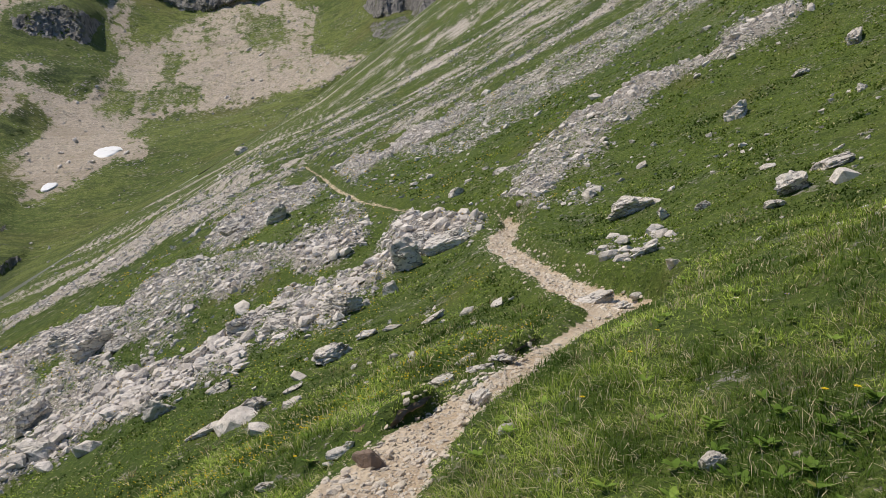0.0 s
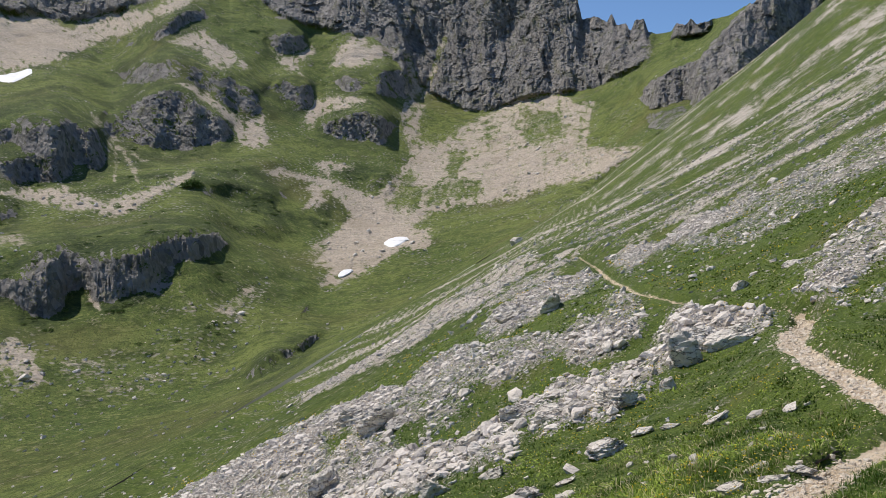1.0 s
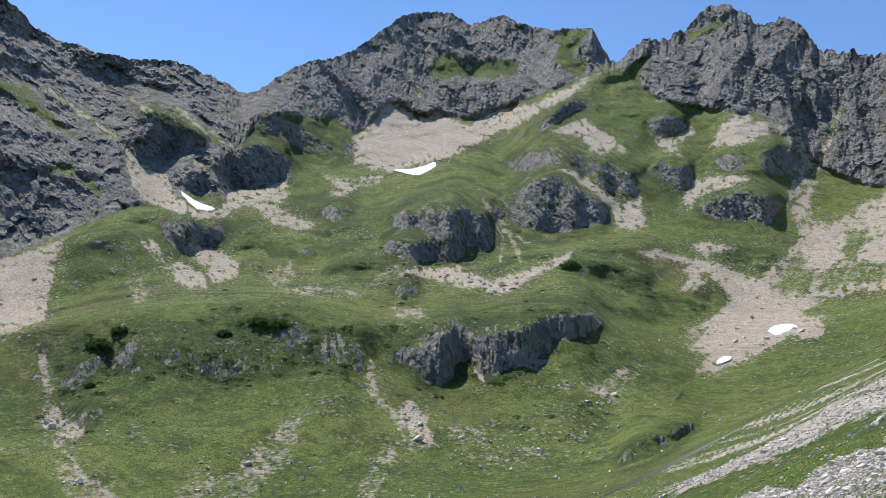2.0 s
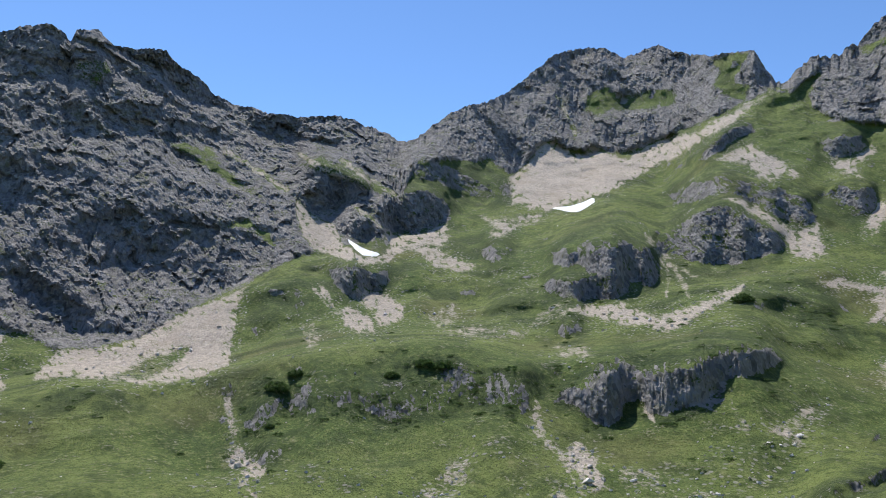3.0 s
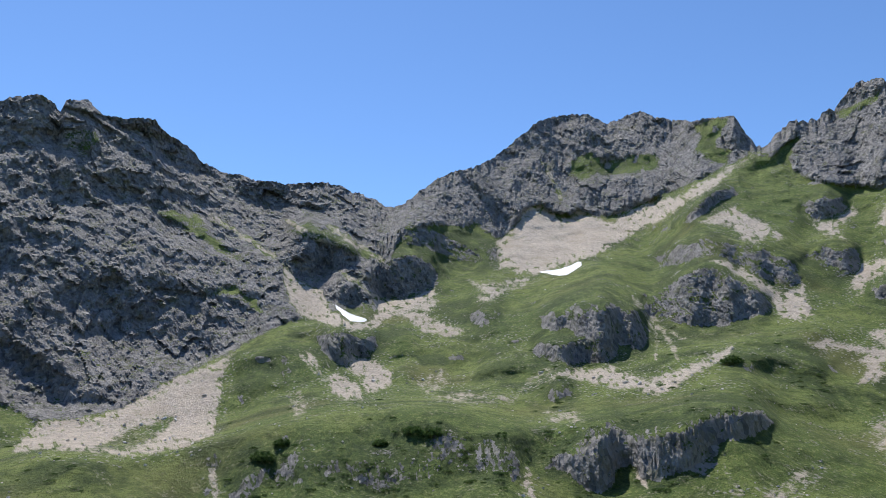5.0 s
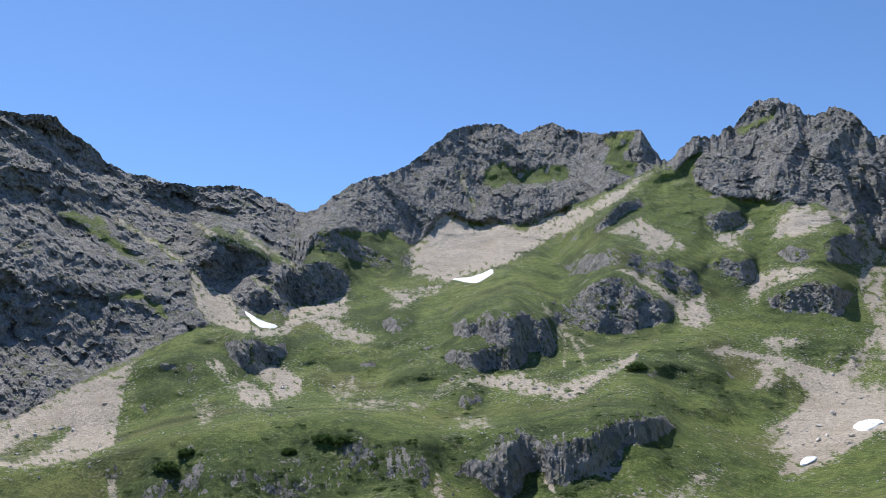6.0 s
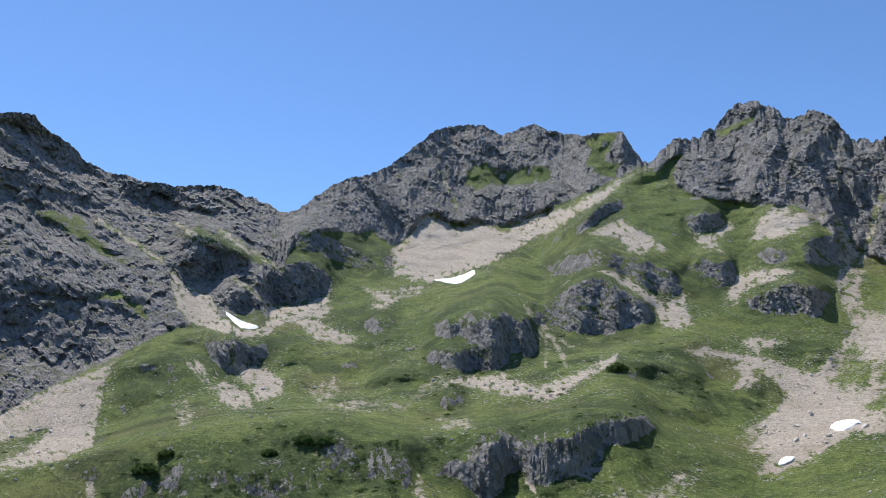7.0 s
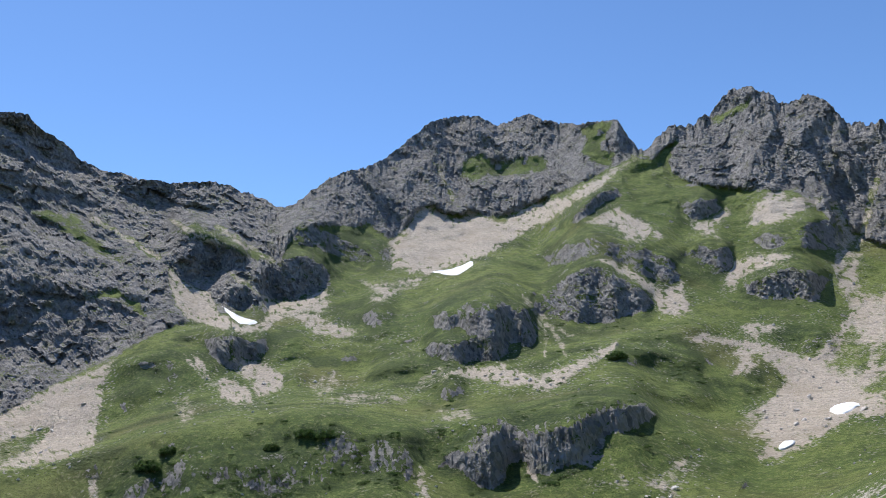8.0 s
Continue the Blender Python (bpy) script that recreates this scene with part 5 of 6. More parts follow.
def slab_points(gen, size, ball):
    """A weathered block: squared, split along its beds, with fissures and a grained skin."""
    p = BALLS[ball][0].copy()
    p = np.sign(p) * np.abs(p) ** 0.8
    reach = np.full(len(p), 1.5)
    for _ in range(7):
        way = gen.normal(size=3)
        way /= np.linalg.norm(way)
        reach = np.minimum(reach, gen.uniform(0.68, 1.0) / np.maximum(p @ way, 0.05))
    p = p * reach[:, None]
    o = gen.uniform(0, 90, 3)
    q = p + o
    beds = 3.2 * p[:, 2] + 0.9 * p[:, 0] + 0.7 * fbm(q[:, 0] * 1.4, q[:, 1] * 1.4, q[:, 2] * 1.4, 3)
    step_ = beds - np.floor(beds)
    rough_ = 0.1 * smooth(0.0, 0.22, step_) * smooth(1.0, 0.7, step_)
    rough_ = rough_ + 0.16 * ridged(q[:, 0] * 0.9, q[:, 1] * 0.9, q[:, 2] * 1.3, 3, 0.6) + 0.05 * ridged(q[:, 0] * 4, q[:, 1] * 4, q[:, 2] * 6, 2)
    p = p * (1 + rough_)[:, None]
    return p / np.abs(p).max(axis=0) * np.asarray(size)


BOX = np.array([(x, y, z) for x in (-0.7, 0.7) for y in (-0.7, 0.7) for z in (-0.7, 0.7)])
BALLS.append((BOX, np.array([(0, 1, 3), (0, 3, 2), (4, 6, 7), (4, 7, 5), (0, 4, 5), (0, 5, 1), (2, 3, 7), (2, 7, 6), (0, 2, 6), (0, 6, 4), (1, 5, 7), (1, 7, 3)])))


bm = bmesh.new()
bmesh.ops.create_icosphere(bm, subdivisions=5, radius=1)
bm.verts.ensure_lookup_table()
BALLS.append((np.array([v.co[:] for v in bm.verts]), np.array([[v.index for v in f.verts] for f in bm.faces])))
bm.free()


def stone_points(level, gen, size, cuts=9, grain=0.05):
    """A broken stone: a ball cut by random planes, with a grained skin."""
    if level == 4:
        return (BOX + gen.uniform(-0.32, 0.32, BOX.shape)) * np.asarray(size)
    p = BALLS[level][0].copy()
    p += gen.normal(0, 0.06, p.shape) * (level == 0)
    reach = np.full(len(p), 1.3)
    for _ in range(cuts + 3):
        nrm_ = gen.normal(size=3)
        nrm_ /= np.linalg.norm(nrm_)
        for way in (1, -1):
            reach = np.minimum(reach, gen.uniform(0.52, 0.88) / np.maximum(way * (p @ nrm_), 0.05))
    p = p * reach[:, None]
    if level > 1:
        o = gen.uniform(0, 90, 3)
        q = p * 2.1 + o
        p *= (1 + grain * (2.0 * ridged(q[:, 0] * 0.6, q[:, 1] * 0.6, q[:, 2] * 0.6, 1) + 1.6 * ridged(q[:, 0] * 1.6, q[:, 1] * 1.6, q[:, 2] * 2.4, 3)))[:, None]
    return p / np.abs(p).max(axis=0) * np.asarray(size)


def spun(p, gen, tilt=0.5):
    """Turned about the upright, and tipped a little."""
    m = Euler((gen.normal() * tilt, gen.normal() * tilt, gen.uniform(0, 6.283))).to_matrix()
    return p @ np.array(m).T


# boulders -----------------------------------------------------------------
# bearing and height of the foot, half width and height in degrees
BOULDERS = [
    (7.76, -15.03, 1.57, 1.65), (5.36, -13.56, 0.82, 0.71), (13.71, -18.54, 1.67, 1.65),
    (17.17, -19.66, 1.57, 0.78), (-19.57, 1.51, 0.98, 1.57), (-13.17, -4.79, 1.86, 1.88),
    (-23.17, -3.15, 1.18, 1.76), (-25.05, -1.66, 1.57, 1.02), (-22.22, -4.21, 0.78, 0.98),
    (-14.19, -7.52, 1.08, 1.18), (-15.7, -8.49, 0.59, 1.18), (-15.14, -5.22, 0.59, 1.18),
    (-17.65, -4.48, 0.59, 0.71), (-26.18, 6.04, 0.78, 0.98), (-26.57, 3.04, 0.43, 0.71),
    (-22.97, 4.02, 0.69, 0.55), (-18.99, -21.48, 0.9, 2.16),
]
BOULDERS_BELOW = [
    (2.65, -8.94, 1.2, 3.5), (1.54, -7.78, 0.98, 2.16), (-0.45, -7.5, 1.7, 2.4),
    (6.92, -11.93, 1.8, 2.27), (14.29, -12.93, 1.45, 1.41), (12.01, -13.03, 1.18, 1.65),
    (9.36, -12.32, 1.02, 1.73), (23.49, -13.57, 1.57, 2.04), (25.48, -13.26, 1.8, 1.76),
    (17.34, -14.85, 1.22, 1.41), (19.85, -18.03, 1.25, 2.12), (27.51, -19.62, 1.25, 2.43),
    (27.72, -17.87, 1.57, 2.35), (20.3, -14.58, 0.63, 0.78), (11.42, -5.49, 1.18, 1.65),
    (14.25, -6.21, 1.02, 1.49), (-1.02, -3.78, 0.71, 1.02), (-3.94, -2.21, 0.59, 0.55),
    (22.11, -13.55, 0.78, 1.18), (3.74, -10.61, 0.71, 1.96), (13.64, -0.85, 0.55, 0.86),
]
PATH_STONES = [
    (5.39, -22.29, 1.14, 1.8), (-2.67, -18.2, 0.74, 1.18), (0.16, -17, 0.82, 0.71),
    (-1.65, -15.36, 0.82, 0.55), (-4.26, -15.31, 0.78, 0.71), (-2.66, -15.82, 0.78, 0.47),
    (7.49, -21.6, 0.71, 0.71), (6.67, -20.91, 0.43, 0.55), (8.22, -22.05, 0.43, 0.55),
    (12.7, -23.31, 0.59, 0.86), (-10.88, -11.01, 1.18, 0.71), (-12.42, -11.34, 0.59, 0.55),
    (-4.51, -20.07, 0.59, 0.78), (0.56, -12.43, 0.82, 0.47), (3.56, -13.1, 0.63, 0.47),
    (10.98, -18.06, 0.82, 0.63), (15.63, -16.73, 0.82, 0.86), (10.76, -17.04, 0.63, 0.39),
    (-13.46, -10.8, 0.35, 0.55),
]


def boulder(name, label, az, el, wide, tall, material, seed, group, flat=1.0):
    gen = np.random.default_rng(seed)
    x, y, z, r = near_spot(az, el)
    hw, hh = r * math.radians(wide), r * math.radians(tall)
    if material is MAT_BROWN:
        ball, p = 3, stone_points(3, gen, (hw * 0.95, hw * 0.8, hh * 0.62), 1, 0.03)
    else:
        ball = 5 if wide > 1.4 else 3
        p = slab_points(gen, (hw * 1.12, hw * gen.uniform(0.6, 0.85), max(hh * 0.55, hw * 0.3)), ball)
    p = p @ np.array(Euler((gen.normal() * 0.12, gen.normal() * 0.12 - (0.48 if tall < 2 * wide else 0.15), gen.normal() * 0.35)).to_matrix()).T
    ob = new(name, mesh_of(name, p, BALLS[ball][1], material))
    ob.location = (x, y + hw * 0.4, float(land_z(x, y + hw * 0.4)) + hh * 0.1)
    return tagged(ob, label, "boulder" if hw > 0.14 else "stone", group=group)


for i, (az, el, wide, tall) in enumerate(BOULDERS):
    boulder("boulder", "pale grey weathered limestone boulder lying in grass", az, el, wide, tall, MAT_BOULDER, 100 + i, "boulders on the slope")
for i, (az, el, wide, tall) in enumerate(BOULDERS_BELOW):
    boulder("boulder", "angular pale limestone block in the rubble chute", az, el, wide, tall, MAT_BOULDER, 300 + i, "blocks in the chute")
for i, (az, el, wide, tall) in enumerate(PATH_STONES):
    wide, tall = (wide * 1.3, tall * 1.2) if i else (wide, tall)
    if i == 0:
        boulder("stone", "reddish brown angular stone lying on the path", az, el, wide, tall, MAT_BROWN, 500, "stones by the path")
    else:
        boulder("stone", "flat pale stone at the edge of the path", az, el, wide, tall, MAT_BOULDER, 500 + i, "stones by the path")


LAID = np.array(Euler((0, -0.45, 0)).to_matrix()).T        # stones lie along the slope


def rubble_field(name, label, xs, ys, zs, sizes, levels, material, seed, sink=0.25, flat=(0.38, 0.72)):
    """Many loose stones as one mesh; a few shapes, turned and scaled."""
    gen = np.random.default_rng(seed)
    shapes = {lv: [stone_points(lv, gen, (1, gen.uniform(0.6, 0.95), gen.uniform(*flat)), 3) for _ in range(24)] for lv in sorted(set(int(q) for q in levels))}
    cos, fcs, base = [], [], 0
    for x, y, z, s_, lv in zip(xs, ys, zs, sizes, levels):
        p = spun(shapes[lv][gen.integers(24)], gen, 0.25) @ LAID * s_
        p[:, 2] += z + s_ * sink
        p[:, 0] += x
        p[:, 1] += y
        cos.append(p)
        fcs.append(BALLS[lv][1] + base)
        base += len(p)
    ob = new(name, mesh_of(name, np.concatenate(cos), np.concatenate(fcs), material))
    return tagged(ob, label, "stones", kind="stuff")


gen = np.random.default_rng(5)
N = 420000
az = gen.uniform(-30, 52, N)
r = np.exp(gen.uniform(math.log(7.0), math.log(90), N))
x, y = -r * np.sin(radians(1) * az), r * np.cos(radians(1) * az)
z = land_z(x, y)
_, stony_, _, u_, edge_ = hillside(x, y)
keep = (gen.uniform(0, 1, N) < stony_ ** 1.2 * 0.95 * (1 - 0.8 * smooth(30, 60, r)) * (1 - 0.6 * smooth(33, 42, 0.98 * y - 0.2 * x))) & (edge_ > 0.1)
size = 0.014 * gen.pareto(1.45, N) + 0.01
size = np.minimum(size, 0.21 * gen.uniform(0.3, 1.2, N))
size = size * np.where(u_ > 0, 0.68, 0.85)
size = np.maximum(size, r * 0.0014 * gen.uniform(0.8, 1.4, N))
pick = np.nonzero(keep)[0][:95000]
seen = size[pick] * 57.3 / r[pick]
lev = np.where(seen > 0.95, 2, np.where(seen > 0.6, 1, np.where(seen > 0.26, 0, 4)))
rubble_field("rubble", "pale broken limestone rubble in chutes down the hillside", x[pick], y[pick], z[pick], size[pick], lev, MAT_STONES, 6, 0.15)
N = 7500
az = gen.uniform(-30, 56, N)
r = np.exp(gen.uniform(math.log(7.0), math.log(120), N))
x, y = -r * np.sin(radians(1) * az), r * np.cos(radians(1) * az)
edge_ = hillside(x, y)[4]
pick = np.nonzero((gen.uniform(size=N) < 0.15 + 0.85 * smooth(10, 26, r)) & (edge_ > 0.2) & (fbm(x * 0.2, y * 0.2, 6.0, 2) > -0.15) & ((az < 25) | (r < 22) | (gen.uniform(size=N) < 0.4)))[0]
size = np.maximum(0.03 + 0.03 * gen.pareto(2.2, N), r * 0.0022)
size = np.minimum(size, 0.3)
rubble_field("scattered_stones", "small pale stones scattered through the meadow", x[pick], y[pick], land_z(x, y)[pick], size[pick], np.where(size[pick] * 57.3 / r[pick] > 0.35, 0, 4), MAT_STONES, 7, 0.1)
N = 12000
t = gen.uniform(0, 1, N)
px = np.interp(t ** 1.3 * 16 + 8.2, np.concatenate([[0], np.cumsum(np.hypot(np.diff([p[0] for p in PATH]), np.diff([p[1] for p in PATH])))]), [p[0] for p in PATH])
py = np.interp(t ** 1.3 * 16 + 8.2, np.concatenate([[0], np.cumsum(np.hypot(np.diff([p[0] for p in PATH]), np.diff([p[1] for p in PATH])))]), [p[1] for p in PATH])
px, py = px + gen.normal(0, 0.17, N), py + gen.normal(0, 0.1, N)
size = np.minimum(0.005 + 0.005 * gen.pareto(1.7, N), 0.04)
rubble_field("path_gravel", "pale gravel and pebbles strewn on the trodden path", px, py, land_z(px, py), size, np.where(size > 0.014, 0, 4), MAT_GRAVEL, 8, 0.0, (0.3, 0.6))

# far stones on the scree
N = 60000
ci = gen.integers(0, len(FINE), N)
cj = gen.integers(3, int(N_FAR * 0.75), N)
w = scree[ci, cj] * (1 - rock[ci, cj])
on_turf = np.clip(stones_far[ci, cj] - 0.12, 0, 1) * (w < 0.3) * (rock[ci, cj] < 0.3)
luck = gen.uniform(0, 1, N)
pick = np.nonzero((luck < w * 0.5 * (w > 0.3)) | (luck < on_turf * 0.3))[0][:14000]
for outline in SNOW_SHAPES:
    a_, e_ = np.mean(outline, axis=0)
    pick = pick[np.hypot((FINE[ci[pick]] - a_), (EL[ci[pick], cj[pick]] - e_) * 1.5) > 1.0]
ci, cj = ci[pick], cj[pick]
size = np.minimum(0.16 + 0.13 * gen.pareto(1.9, len(pick)), np.where(scree[ci, cj] > 0.3, 1.3, 0.5))
rubble_field("scree_blocks", "scattered pale blocks lying on distant scree and turf", FAR["x"][ci, cj], FAR["y"][ci, cj], FAR["z"][ci, cj], size, np.where(size > 0.7, 0, 4), MAT_STONES, 9, 0.2)


# snow ---------------------------------------------------------------------
def snow_patch(outline):
    pts = [np.array(p) for p in outline]
    for _ in range(2):
        pts = [q for a, b in zip(pts, pts[1:] + pts[:1]) for q in (0.75 * a + 0.25 * b, 0.25 * a + 0.75 * b)]
    tall = max(p[1] for p in pts) - min(p[1] for p in pts)
    pts = [q + tall * np.array([0.05 * float(fbm(q[0] * 5.5, q[1] * 5.5, 1.0, 3, 0.6)), 0.05 * float(fbm(q[0] * 5.5, q[1] * 5.5, 5.0, 3, 0.6))]) for q in pts]
    mid_ = sum(pts) / len(pts)
    rings, co, faces = 6, [], []
    for k in range(rings):
        f = 1 - k / rings
        for q in pts:
            s_ = mid_ + (q - mid_) * f
            p, r_ = far_spot(*s_)
            lift = -0.4 if k == 0 else 0.9 + 0.06 * k
            co.append(p * (1 - lift / r_ ) + Vector((0, 0, lift * 0.25)))
    p, r_ = far_spot(*mid_)
    co.append(p * (1 - 1.3 / r_) + Vector((0, 0, 0.3)))
    n_ = len(pts)
    for k in range(rings - 1):
        for i in range(n_):
            j = (i + 1) % n_
            faces += [(k * n_ + i, k * n_ + j, (k + 1) * n_ + j), (k * n_ + i, (k + 1) * n_ + j, (k + 1) * n_ + i)]
    faces += [((rings - 1) * n_ + i, (rings - 1) * n_ + (i + 1) % n_, rings * n_) for i in range(n_)]
    base = Vector(co[-1])
    ob = new("snow_patch", mesh_of("snow_patch", [Vector(c) - base for c in co], faces, MAT_SNOW, True))
    ob.location = base
    return tagged(ob, "patch of old white snow melting on scree", "snow", group="snow patches")


for outline in SNOW_SHAPES:
    snow_patch(outline)


# grass --------------------------------------------------------------------
def tufts(name, label, az_range, r_range, count, per, tall, wide, material, seed, spread=0.03, where=None):
    """Grass in tufts: bent blades that lean out from the middle of each tuft."""
    g = np.random.default_rng(seed)
    az_ = g.uniform(*az_range, count)
    r_ = np.exp(g.uniform(math.log(r_range[0]), math.log(r_range[1]), count))
    x_, y_ = -r_ * np.sin(radians(1) * az_), r_ * np.cos(radians(1) * az_)
    _, st, _, _, ed = hillside(x_, y_)
    ok = (ed > 0.02 + 0.05 * g.uniform(size=count)) & (g.uniform(size=count) > st * 1.2)
    if where is not None:
        ok &= where(x_, y_)
    x_, y_, r_, ed = (a[ok] for a in (x_, y_, r_, ed))
    nt = len(x_)
    grow = np.clip(0.8 + 0.5 * fbm(x_ * 0.7, y_ * 0.7, 3.0, 2) + 0.55 * vnoise(x_ * 2.6, y_ * 2.6, 8.0), 0.35, 1.6) * g.uniform(0.7, 1.25, nt) * (0.45 + 0.55 * smooth(0.0, 0.4, ed))
    x_, y_, r_, grow = (np.repeat(a, per) for a in (x_, y_, r_, grow))
    n_ = nt * per
    turn = g.uniform(0, 6.283, n_)
    dx, dy = np.cos(turn), np.sin(turn)
    off = spread * np.maximum(r_ / 4, 1) * g.uniform(0, 1, n_)
    x_, y_ = x_ + dx * off, y_ + dy * off
    z_ = land_z(x_, y_) - 0.012
    h = g.uniform(*tall, n_) * grow
    wd = wide * np.maximum(r_ / 3.6, 0.85) * g.uniform(0.7, 1.3, n_)
    lean = g.uniform(0.15, 1.9, n_)
    sx, sy = -dy * wd / 2, dx * wd / 2
    dx = dx - 0.15
    rows = []
    for k_, side in ((0, 1), (0, -1), (0.5, 0.85), (0.5, -0.85), (1.0, 0)):
        out = lean * h * k_ ** 1.7 * 0.85
        up = h * (k_ - 0.36 * lean * k_ ** 2)
        rows.append(np.stack([x_ + dx * out + sx * side, y_ + dy * out + sy * side, z_ + up], 1))
    co = np.stack(rows, 1).reshape(-1, 3)
    b = (np.arange(n_) * 5)[:, None, None]
    fc = (b + np.array([[0, 1, 3], [0, 3, 2], [2, 3, 4]])[None]).reshape(-1, 3)
    return tagged(new(name, mesh_of(name, co, fc, material)), label, "grass", kind="stuff")


MAT_STRAW = blade_material("dry_grass", (0.42, 0.37, 0.19), (0.68, 0.61, 0.4), (0.2, 0.16, 0.08), 0.2)
tufts("meadow_grass", "thick tufted green alpine grass beside the path", (-31, 38), (2.0, 8.5), 17000, 8, (0.04, 0.105), 0.0042, MAT_GRASS, 21)
tufts("meadow_grass", "shorter tufted green grass across the hillside", (-31, 47), (6.5, 34), 84000, 3, (0.024, 0.062), 0.0075, MAT_SWARD, 22)
tufts("dry_grass", "dry straw coloured grass among green tufts", (-31, 36), (2.0, 10), 2400, 9, (0.06, 0.15), 0.003, MAT_STRAW, 23, 0.05,
      lambda x_, y_: fbm(x_ * 1.3, y_ * 1.3, 6.0, 3) > 0.12)


def leaf_rosettes(name, label, az_range, r_range, count, seed):
    """Low herbs: rosettes of broad pointed leaves."""
    g = np.random.default_rng(seed)
    cos, fcs, base = [], [], 0
    for _ in range(count):
        a_ = radians(g.uniform(*az_range))
        r_ = math.exp(g.uniform(math.log(r_range[0]), math.log(r_range[1])))
        x_, y_ = -r_ * math.sin(a_), r_ * math.cos(a_)
        if float(path_distance(np.array([x_]), np.array([y_]))[0][0]) < 0.5:
            continue
        z_ = float(land_z(x_, y_))
        for _ in range(int(g.integers(6, 11))):
            t_, ln = g.uniform(0, 6.283), g.uniform(0.03, 0.065)
            c_, s_ = math.cos(t_), math.sin(t_)
            rise = g.uniform(0.4, 1.0)
            for k_, w_ in ((0, 0.004), (0.35, 0.011), (0.7, 0.01), (1.0, 0.0)):
                o_ = ln * k_
                up = 0.02 + ln * rise * (k_ - 0.45 * k_ * k_)
                cos += [(x_ + c_ * o_ - s_ * w_, y_ + s_ * o_ + c_ * w_, z_ + up), (x_ + c_ * o_ + s_ * w_, y_ + s_ * o_ - c_ * w_, z_ + up)]
            fcs += [(base + 2 * q, base + 2 * q + 1, base + 2 * q + 3, base + 2 * q + 2) for q in range(3)]
            base += 8
    return tagged(new(name, mesh_of(name, cos, fcs, MAT_HERB)), label, "plants", kind="stuff")


leaf_rosettes("meadow_herbs", "broad leaved green herbs low in the grass", (-29, -14), (2.2, 3.4), 28, 31)
leaf_rosettes("meadow_herbs", "broad leaved green herbs scattered in the meadow", (-30, 34), (2.6, 9), 150, 32)


# flowers ------------------------------------------------------------------
YELLOW_FLOWERS = [
    (-14.73, -12.6), (-12.96, -14.13), (-9.74, -17.31), (-25.37, -15.42), (-27.21, -15.02), (8.63, -18.86),
    (9.84, -19.73), (11.43, -20.08), (10.71, -21.18), (10.42, -19.14),
]
PALE_FLOWERS = [
    (-19.74, -10.17), (-24.77, -7.14), (-22.84, -9.71),
]


def flower(az, el, petal_material, label, seed, petals=6, size=0.014):
    g = np.random.default_rng(seed)
    x, y, z, r = near_spot(az, el)
    k_ = 0.93
    x, y = x * k_, y * k_
    z = float(land_z(x, y))
    tall = max(EYE + r * k_ * math.tan(radians(el)) - z, 0.06)
    root = new("flower")
    root.location = (x, y, z - 0.01)
    ring = [(0.0012 * math.cos(a), 0.0012 * math.sin(a)) for a in (0, 2.1, 4.2)]
    co = [(c + 0.01 * t_ * t_, d, tall * t_) for t_ in (0, 0.5, 1) for c, d in ring]
    part("stem", co, [(3 * i + j, 3 * i + (j + 1) % 3, 3 * i + 3 + (j + 1) % 3, 3 * i + 3 + j) for i in range(2) for j in range(3)], MAT_HERB, root, "thin green stem")
    for i in range(petals):
        a = 6.283 * i / petals + g.uniform(0, 0.4)
        c, d = math.cos(a), math.sin(a)
        w = size * 0.45
        co = [(0.01, 0, tall), (0.01 + c * size * 0.6 - d * w, d * size * 0.6 + c * w, tall + 0.005), (0.01 + c * size * 1.15, d * size * 1.15, tall + 0.004), (0.01 + c * size * 0.6 + d * w, d * size * 0.6 - c * w, tall + 0.005)]
        part("petal", co, [(0, 1, 2), (0, 2, 3)], petal_material, root)
    bco = BALLS[0][0] * 0.0045 + np.array([0.01, 0, tall + 0.004])
    part("centre", bco, BALLS[0][1], MAT_YELLOW, root, "small yellow centre")
    return tagged(root, label, "flower", group="flowers in the meadow")


for i, (az, el) in enumerate(YELLOW_FLOWERS):
    flower(az, el, MAT_YELLOW, "bright yellow meadow flower standing in grass", 700 + i)
for i, (az, el) in enumerate(PALE_FLOWERS):
    flower(az, el, MAT_VIOLET if i == 2 else MAT_WHITE, "pale violet meadow flower standing in grass" if i == 2 else "white daisy like flower standing in grass", 800 + i, 9)

N = 7000
az = gen.uniform(-26, 38, N)
r = np.exp(gen.uniform(math.log(5.5), math.log(38), N))
x, y = -r * np.sin(radians(1) * az), r * np.cos(radians(1) * az)
edge_ = hillside(x, y)[4]
pick = np.nonzero((edge_ > 0.25) & (fbm(x * 0.35, y * 0.35, 12.0, 2) > 0.1 + 0.6 * smooth(-4, -14, az)))[0]
co, fc = [], []
for q, i in enumerate(pick):
    s_ = 0.0085 * max(1, r[i] / 10)
    z_ = float(land_z(x[i], y[i])) + gen.uniform(0.03, 0.08)
    co += [(x[i] + s_, y[i], z_), (x[i], y[i] + s_, z_), (x[i] - s_, y[i], z_), (x[i], y[i] - s_, z_), (x[i], y[i], z_ + s_ * 0.8), (x[i], y[i], z_ - s_ * 0.5)]
    fc += [tuple(6 * q + v_ for v_ in f_) for f_ in ((0, 1, 4), (1, 2, 4), (2, 3, 4), (3, 0, 4), (1, 0, 5), (2, 1, 5), (3, 2, 5), (0, 3, 5))]
tagged(new("buttercups", mesh_of("buttercups", co, fc, MAT_YELLOW)), "tiny yellow flowers sprinkled over the meadow", "flowers", kind="stuff")


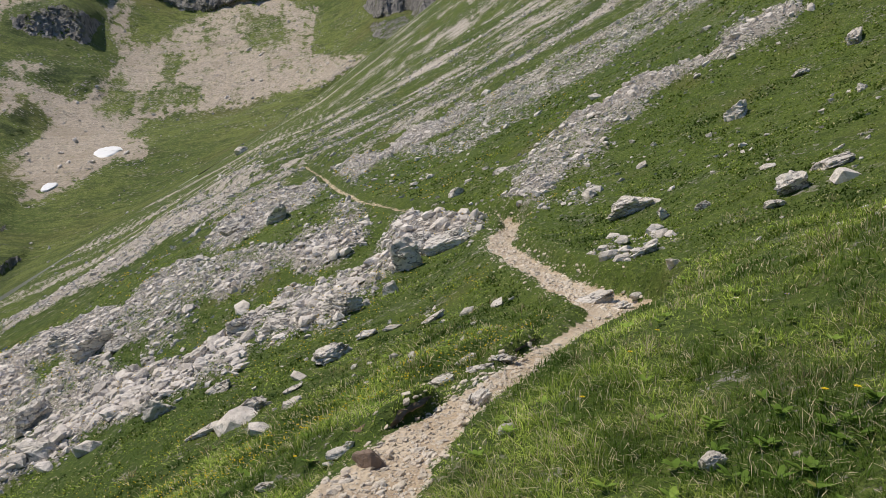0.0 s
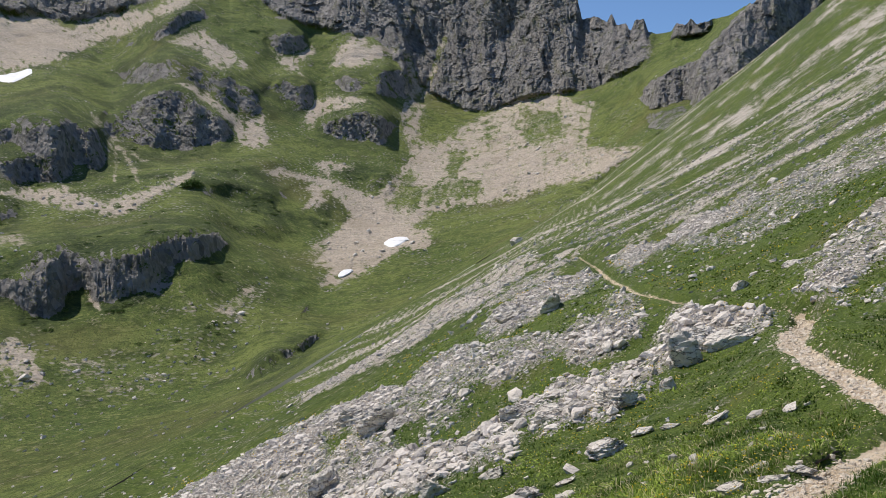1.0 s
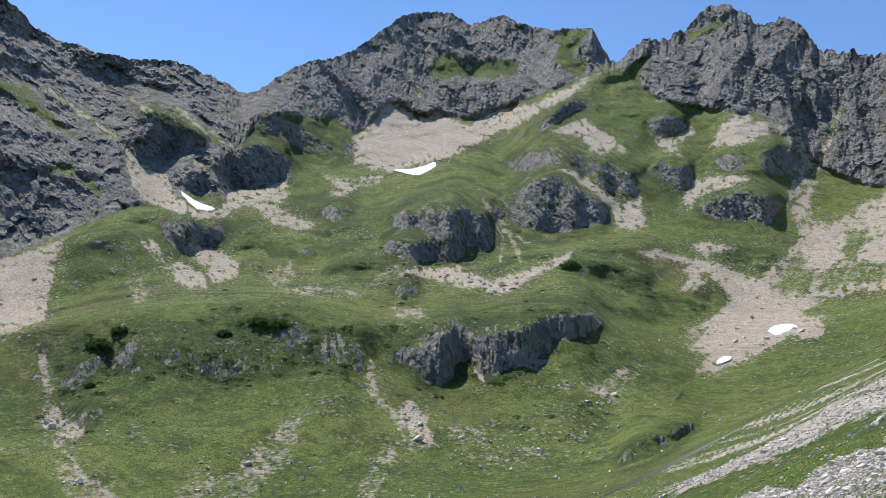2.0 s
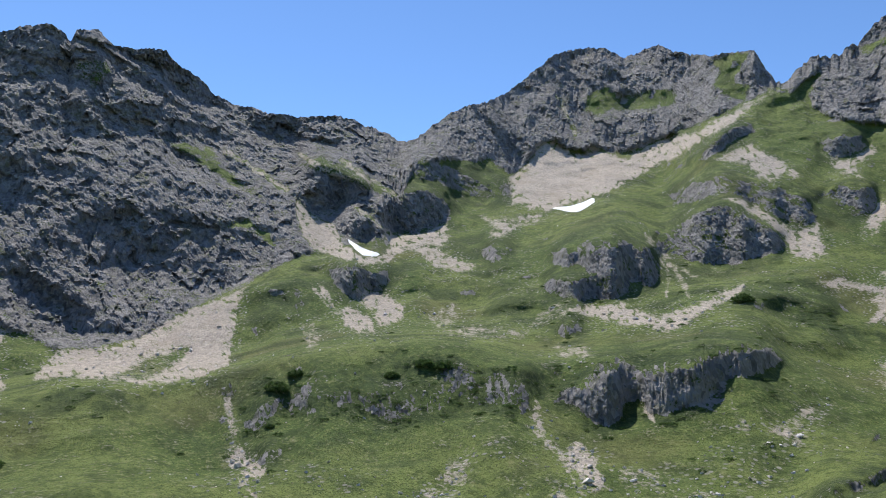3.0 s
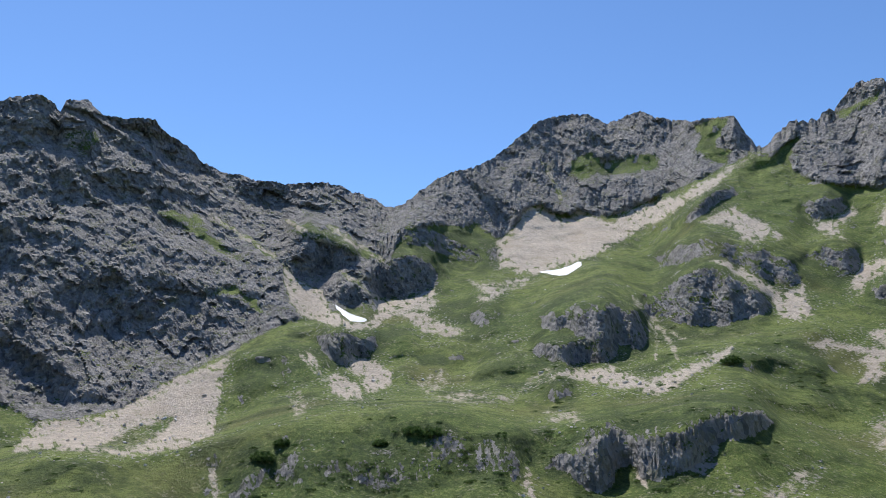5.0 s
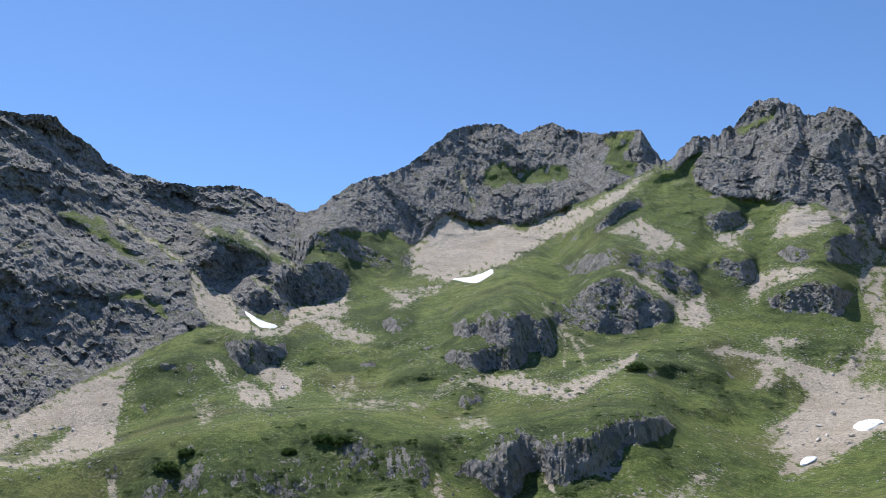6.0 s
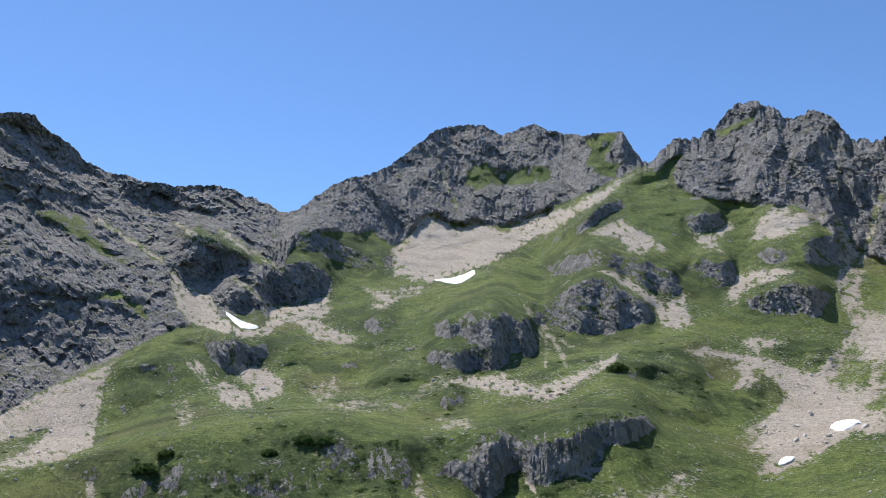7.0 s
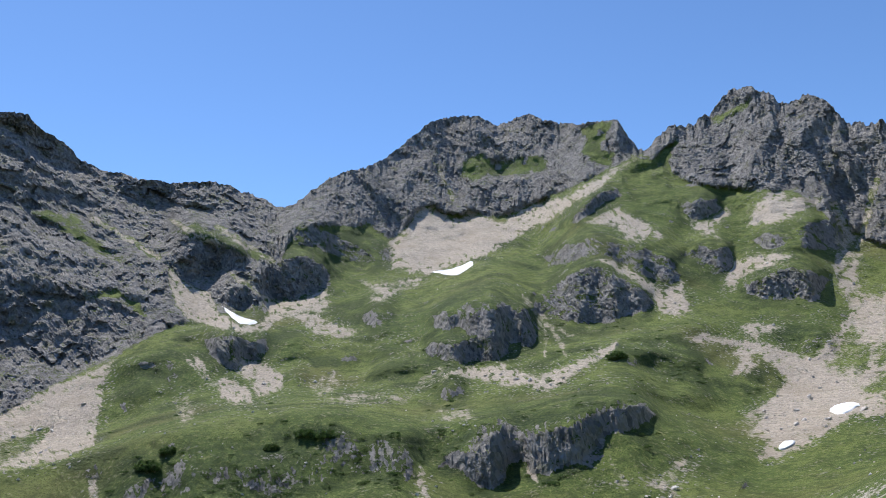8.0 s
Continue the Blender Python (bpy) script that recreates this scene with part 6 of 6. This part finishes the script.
# eroded banks of bare earth beside the path ---------------------------------
RUN = np.concatenate([[0], np.cumsum(np.hypot(np.diff([p[0] for p in PATH]), np.diff([p[1] for p in PATH])))])


def path_left(s_, off):
    """The point beside the path, off metres left of its middle."""
    c = [np.array([np.interp(q, RUN, [p[k_] for p in PATH]) for k_ in (0, 1)]) for q in (s_ - 0.25, s_, s_ + 0.25)]
    w_ = (c[2] - c[0]) / np.linalg.norm(c[2] - c[0])
    return c[1] + np.array([-w_[1], w_[0]]) * off


def earth_bank(s0, s1, tall, seed):
    nu_, nv_ = 44, 10
    co = []
    for i in range(nu_):
        t_ = i / (nu_ - 1)
        s_ = s0 + (s1 - s0) * t_
        half = float(path_half(np.float64(s_)))
        foot_ = path_left(s_, half + 0.03)
        zb = float(land_z(*foot_)) - 0.03
        zt = float(land_z(*path_left(s_, half + 0.2))) - 0.005
        arch = math.sin(math.pi * min(max(t_, 0.0), 1.0)) ** 0.4
        for j in range(nv_):
            k_ = j / (nv_ - 1)
            o_ = half + 0.04 + 0.05 * math.sin(math.pi * k_) + 0.02 * float(fbm(s_ * 9, k_ * 3.0, seed, 3)) - 0.03 * k_ + (0.2 if j == nv_ - 1 else 0) + 0.1 * (1 - arch)
            p = path_left(s_, o_)
            co.append((p[0], p[1], zb + (zt - zb) * k_ * arch))
    fc = [(i * nv_ + j, (i + 1) * nv_ + j, (i + 1) * nv_ + j + 1, i * nv_ + j + 1) for i in range(nu_ - 1) for j in range(nv_ - 1)]
    ob = new("earth_bank", mesh_of("earth_bank", co, fc, MAT_EARTH, True))
    return tagged(ob, "dark bare earth bank undercut beside the path", "bank", group="eroded banks")


earth_bank(10.6, 11.22, 0.2, 1)
earth_bank(12.4, 12.95, 0.14, 2)


# dwarf pines ----------------------------------------------------------------
# bearing, height of the foot, half width in degrees
SHRUBS = [
    (66.68, -3.28, 1.02), (65.43, -2.35, 0.78), (35.53, 2.96, 0.82), (83.8, -7.68, 1.1), (84.23, -6.68, 0.78), (67.08, -5.73, 0.43),
    (55.49, -1.72, 0.98), (56.79, -1.58, 0.86), (58.99, -2.37, 0.67),
]


def crown_points(g, wide, tall, count, leaf):
    """Many small needle clumps over an uneven dome."""
    co, fc = [], []
    for q in range(count):
        d_ = g.normal(size=3)
        d_[2] = abs(d_[2]) * 0.9
        d_ /= np.linalg.norm(d_)
        lump = 0.8 + 0.35 * float(vnoise(d_[0] * 2.5 + 7, d_[1] * 2.5, d_[2] * 2.5 + wide))
        c_ = d_ * np.array([wide, wide, tall]) * lump * g.uniform(0.6, 1.0)
        for _ in range(3):
            e1, e2 = g.normal(size=3), g.normal(size=3)
            e1, e2 = e1 / np.linalg.norm(e1) * leaf, e2 / np.linalg.norm(e2) * leaf * 0.6
            n_ = len(co)
            co += [c_ - e2, c_ + e1, c_ + e2]
            fc.append((n_, n_ + 1, n_ + 2))
    return np.array(co), np.array(fc)


def dwarf_pine(az, el, wide, seed):
    g = np.random.default_rng(seed)
    p, r = far_spot(az, el)
    hw = r * radians(wide)
    root = new("shrub")
    root.location = p
    trunk = [(0.12 * hw * k_ * math.cos(a), 0.12 * hw * k_ * math.sin(a), z_) for k_, z_ in ((1.0, -0.8), (0.7, 0.15 * hw), (0.3, 0.5 * hw)) for a in (0, 1.57, 3.14, 4.71)]
    part("trunk", trunk, [(4 * i + j, 4 * i + (j + 1) % 4, 4 * i + 4 + (j + 1) % 4, 4 * i + 4 + j) for i in range(2) for j in range(4)], MAT_EARTH, root, "short brown trunk")
    co, fc = crown_points(g, hw, hw * 0.62, 700, 0.13 * hw)
    part("crown", co, fc, MAT_SHRUB, root, "dense dark green needles")
    return tagged(root, "dark green dwarf mountain pine on the turf", "shrub", group="dwarf pines")


for i, (az, el, wide) in enumerate(SHRUBS):
    dwarf_pine(az, el, wide, 900 + i)

# thickets on the knolls
gs = np.random.default_rng(77)
ci, cj = gs.integers(520, len(FINE), 9000), gs.integers(60, int(N_FAR * 0.62), 9000)
pick = np.nonzero(gs.uniform(size=9000) < shrub[ci, cj] * 0.5)[0][:300]
shapes = [crown_points(gs, 1.2, 0.4, 60, 0.2) for _ in range(8)]
cos, fcs, base = [], [], 0
for i in pick:
    c_, f_ = shapes[int(gs.integers(8))]
    cos.append(c_ * gs.uniform(0.6, 1.5) + np.array([FAR[k_][ci[i], cj[i]] for k_ in "xyz"]))
    fcs.append(f_ + base)
    base += len(c_)
tagged(new("thicket", mesh_of("thicket", np.concatenate(cos), np.concatenate(fcs), MAT_SHRUB)), "low dark green scrub on the far knolls", "scrub", kind="stuff")
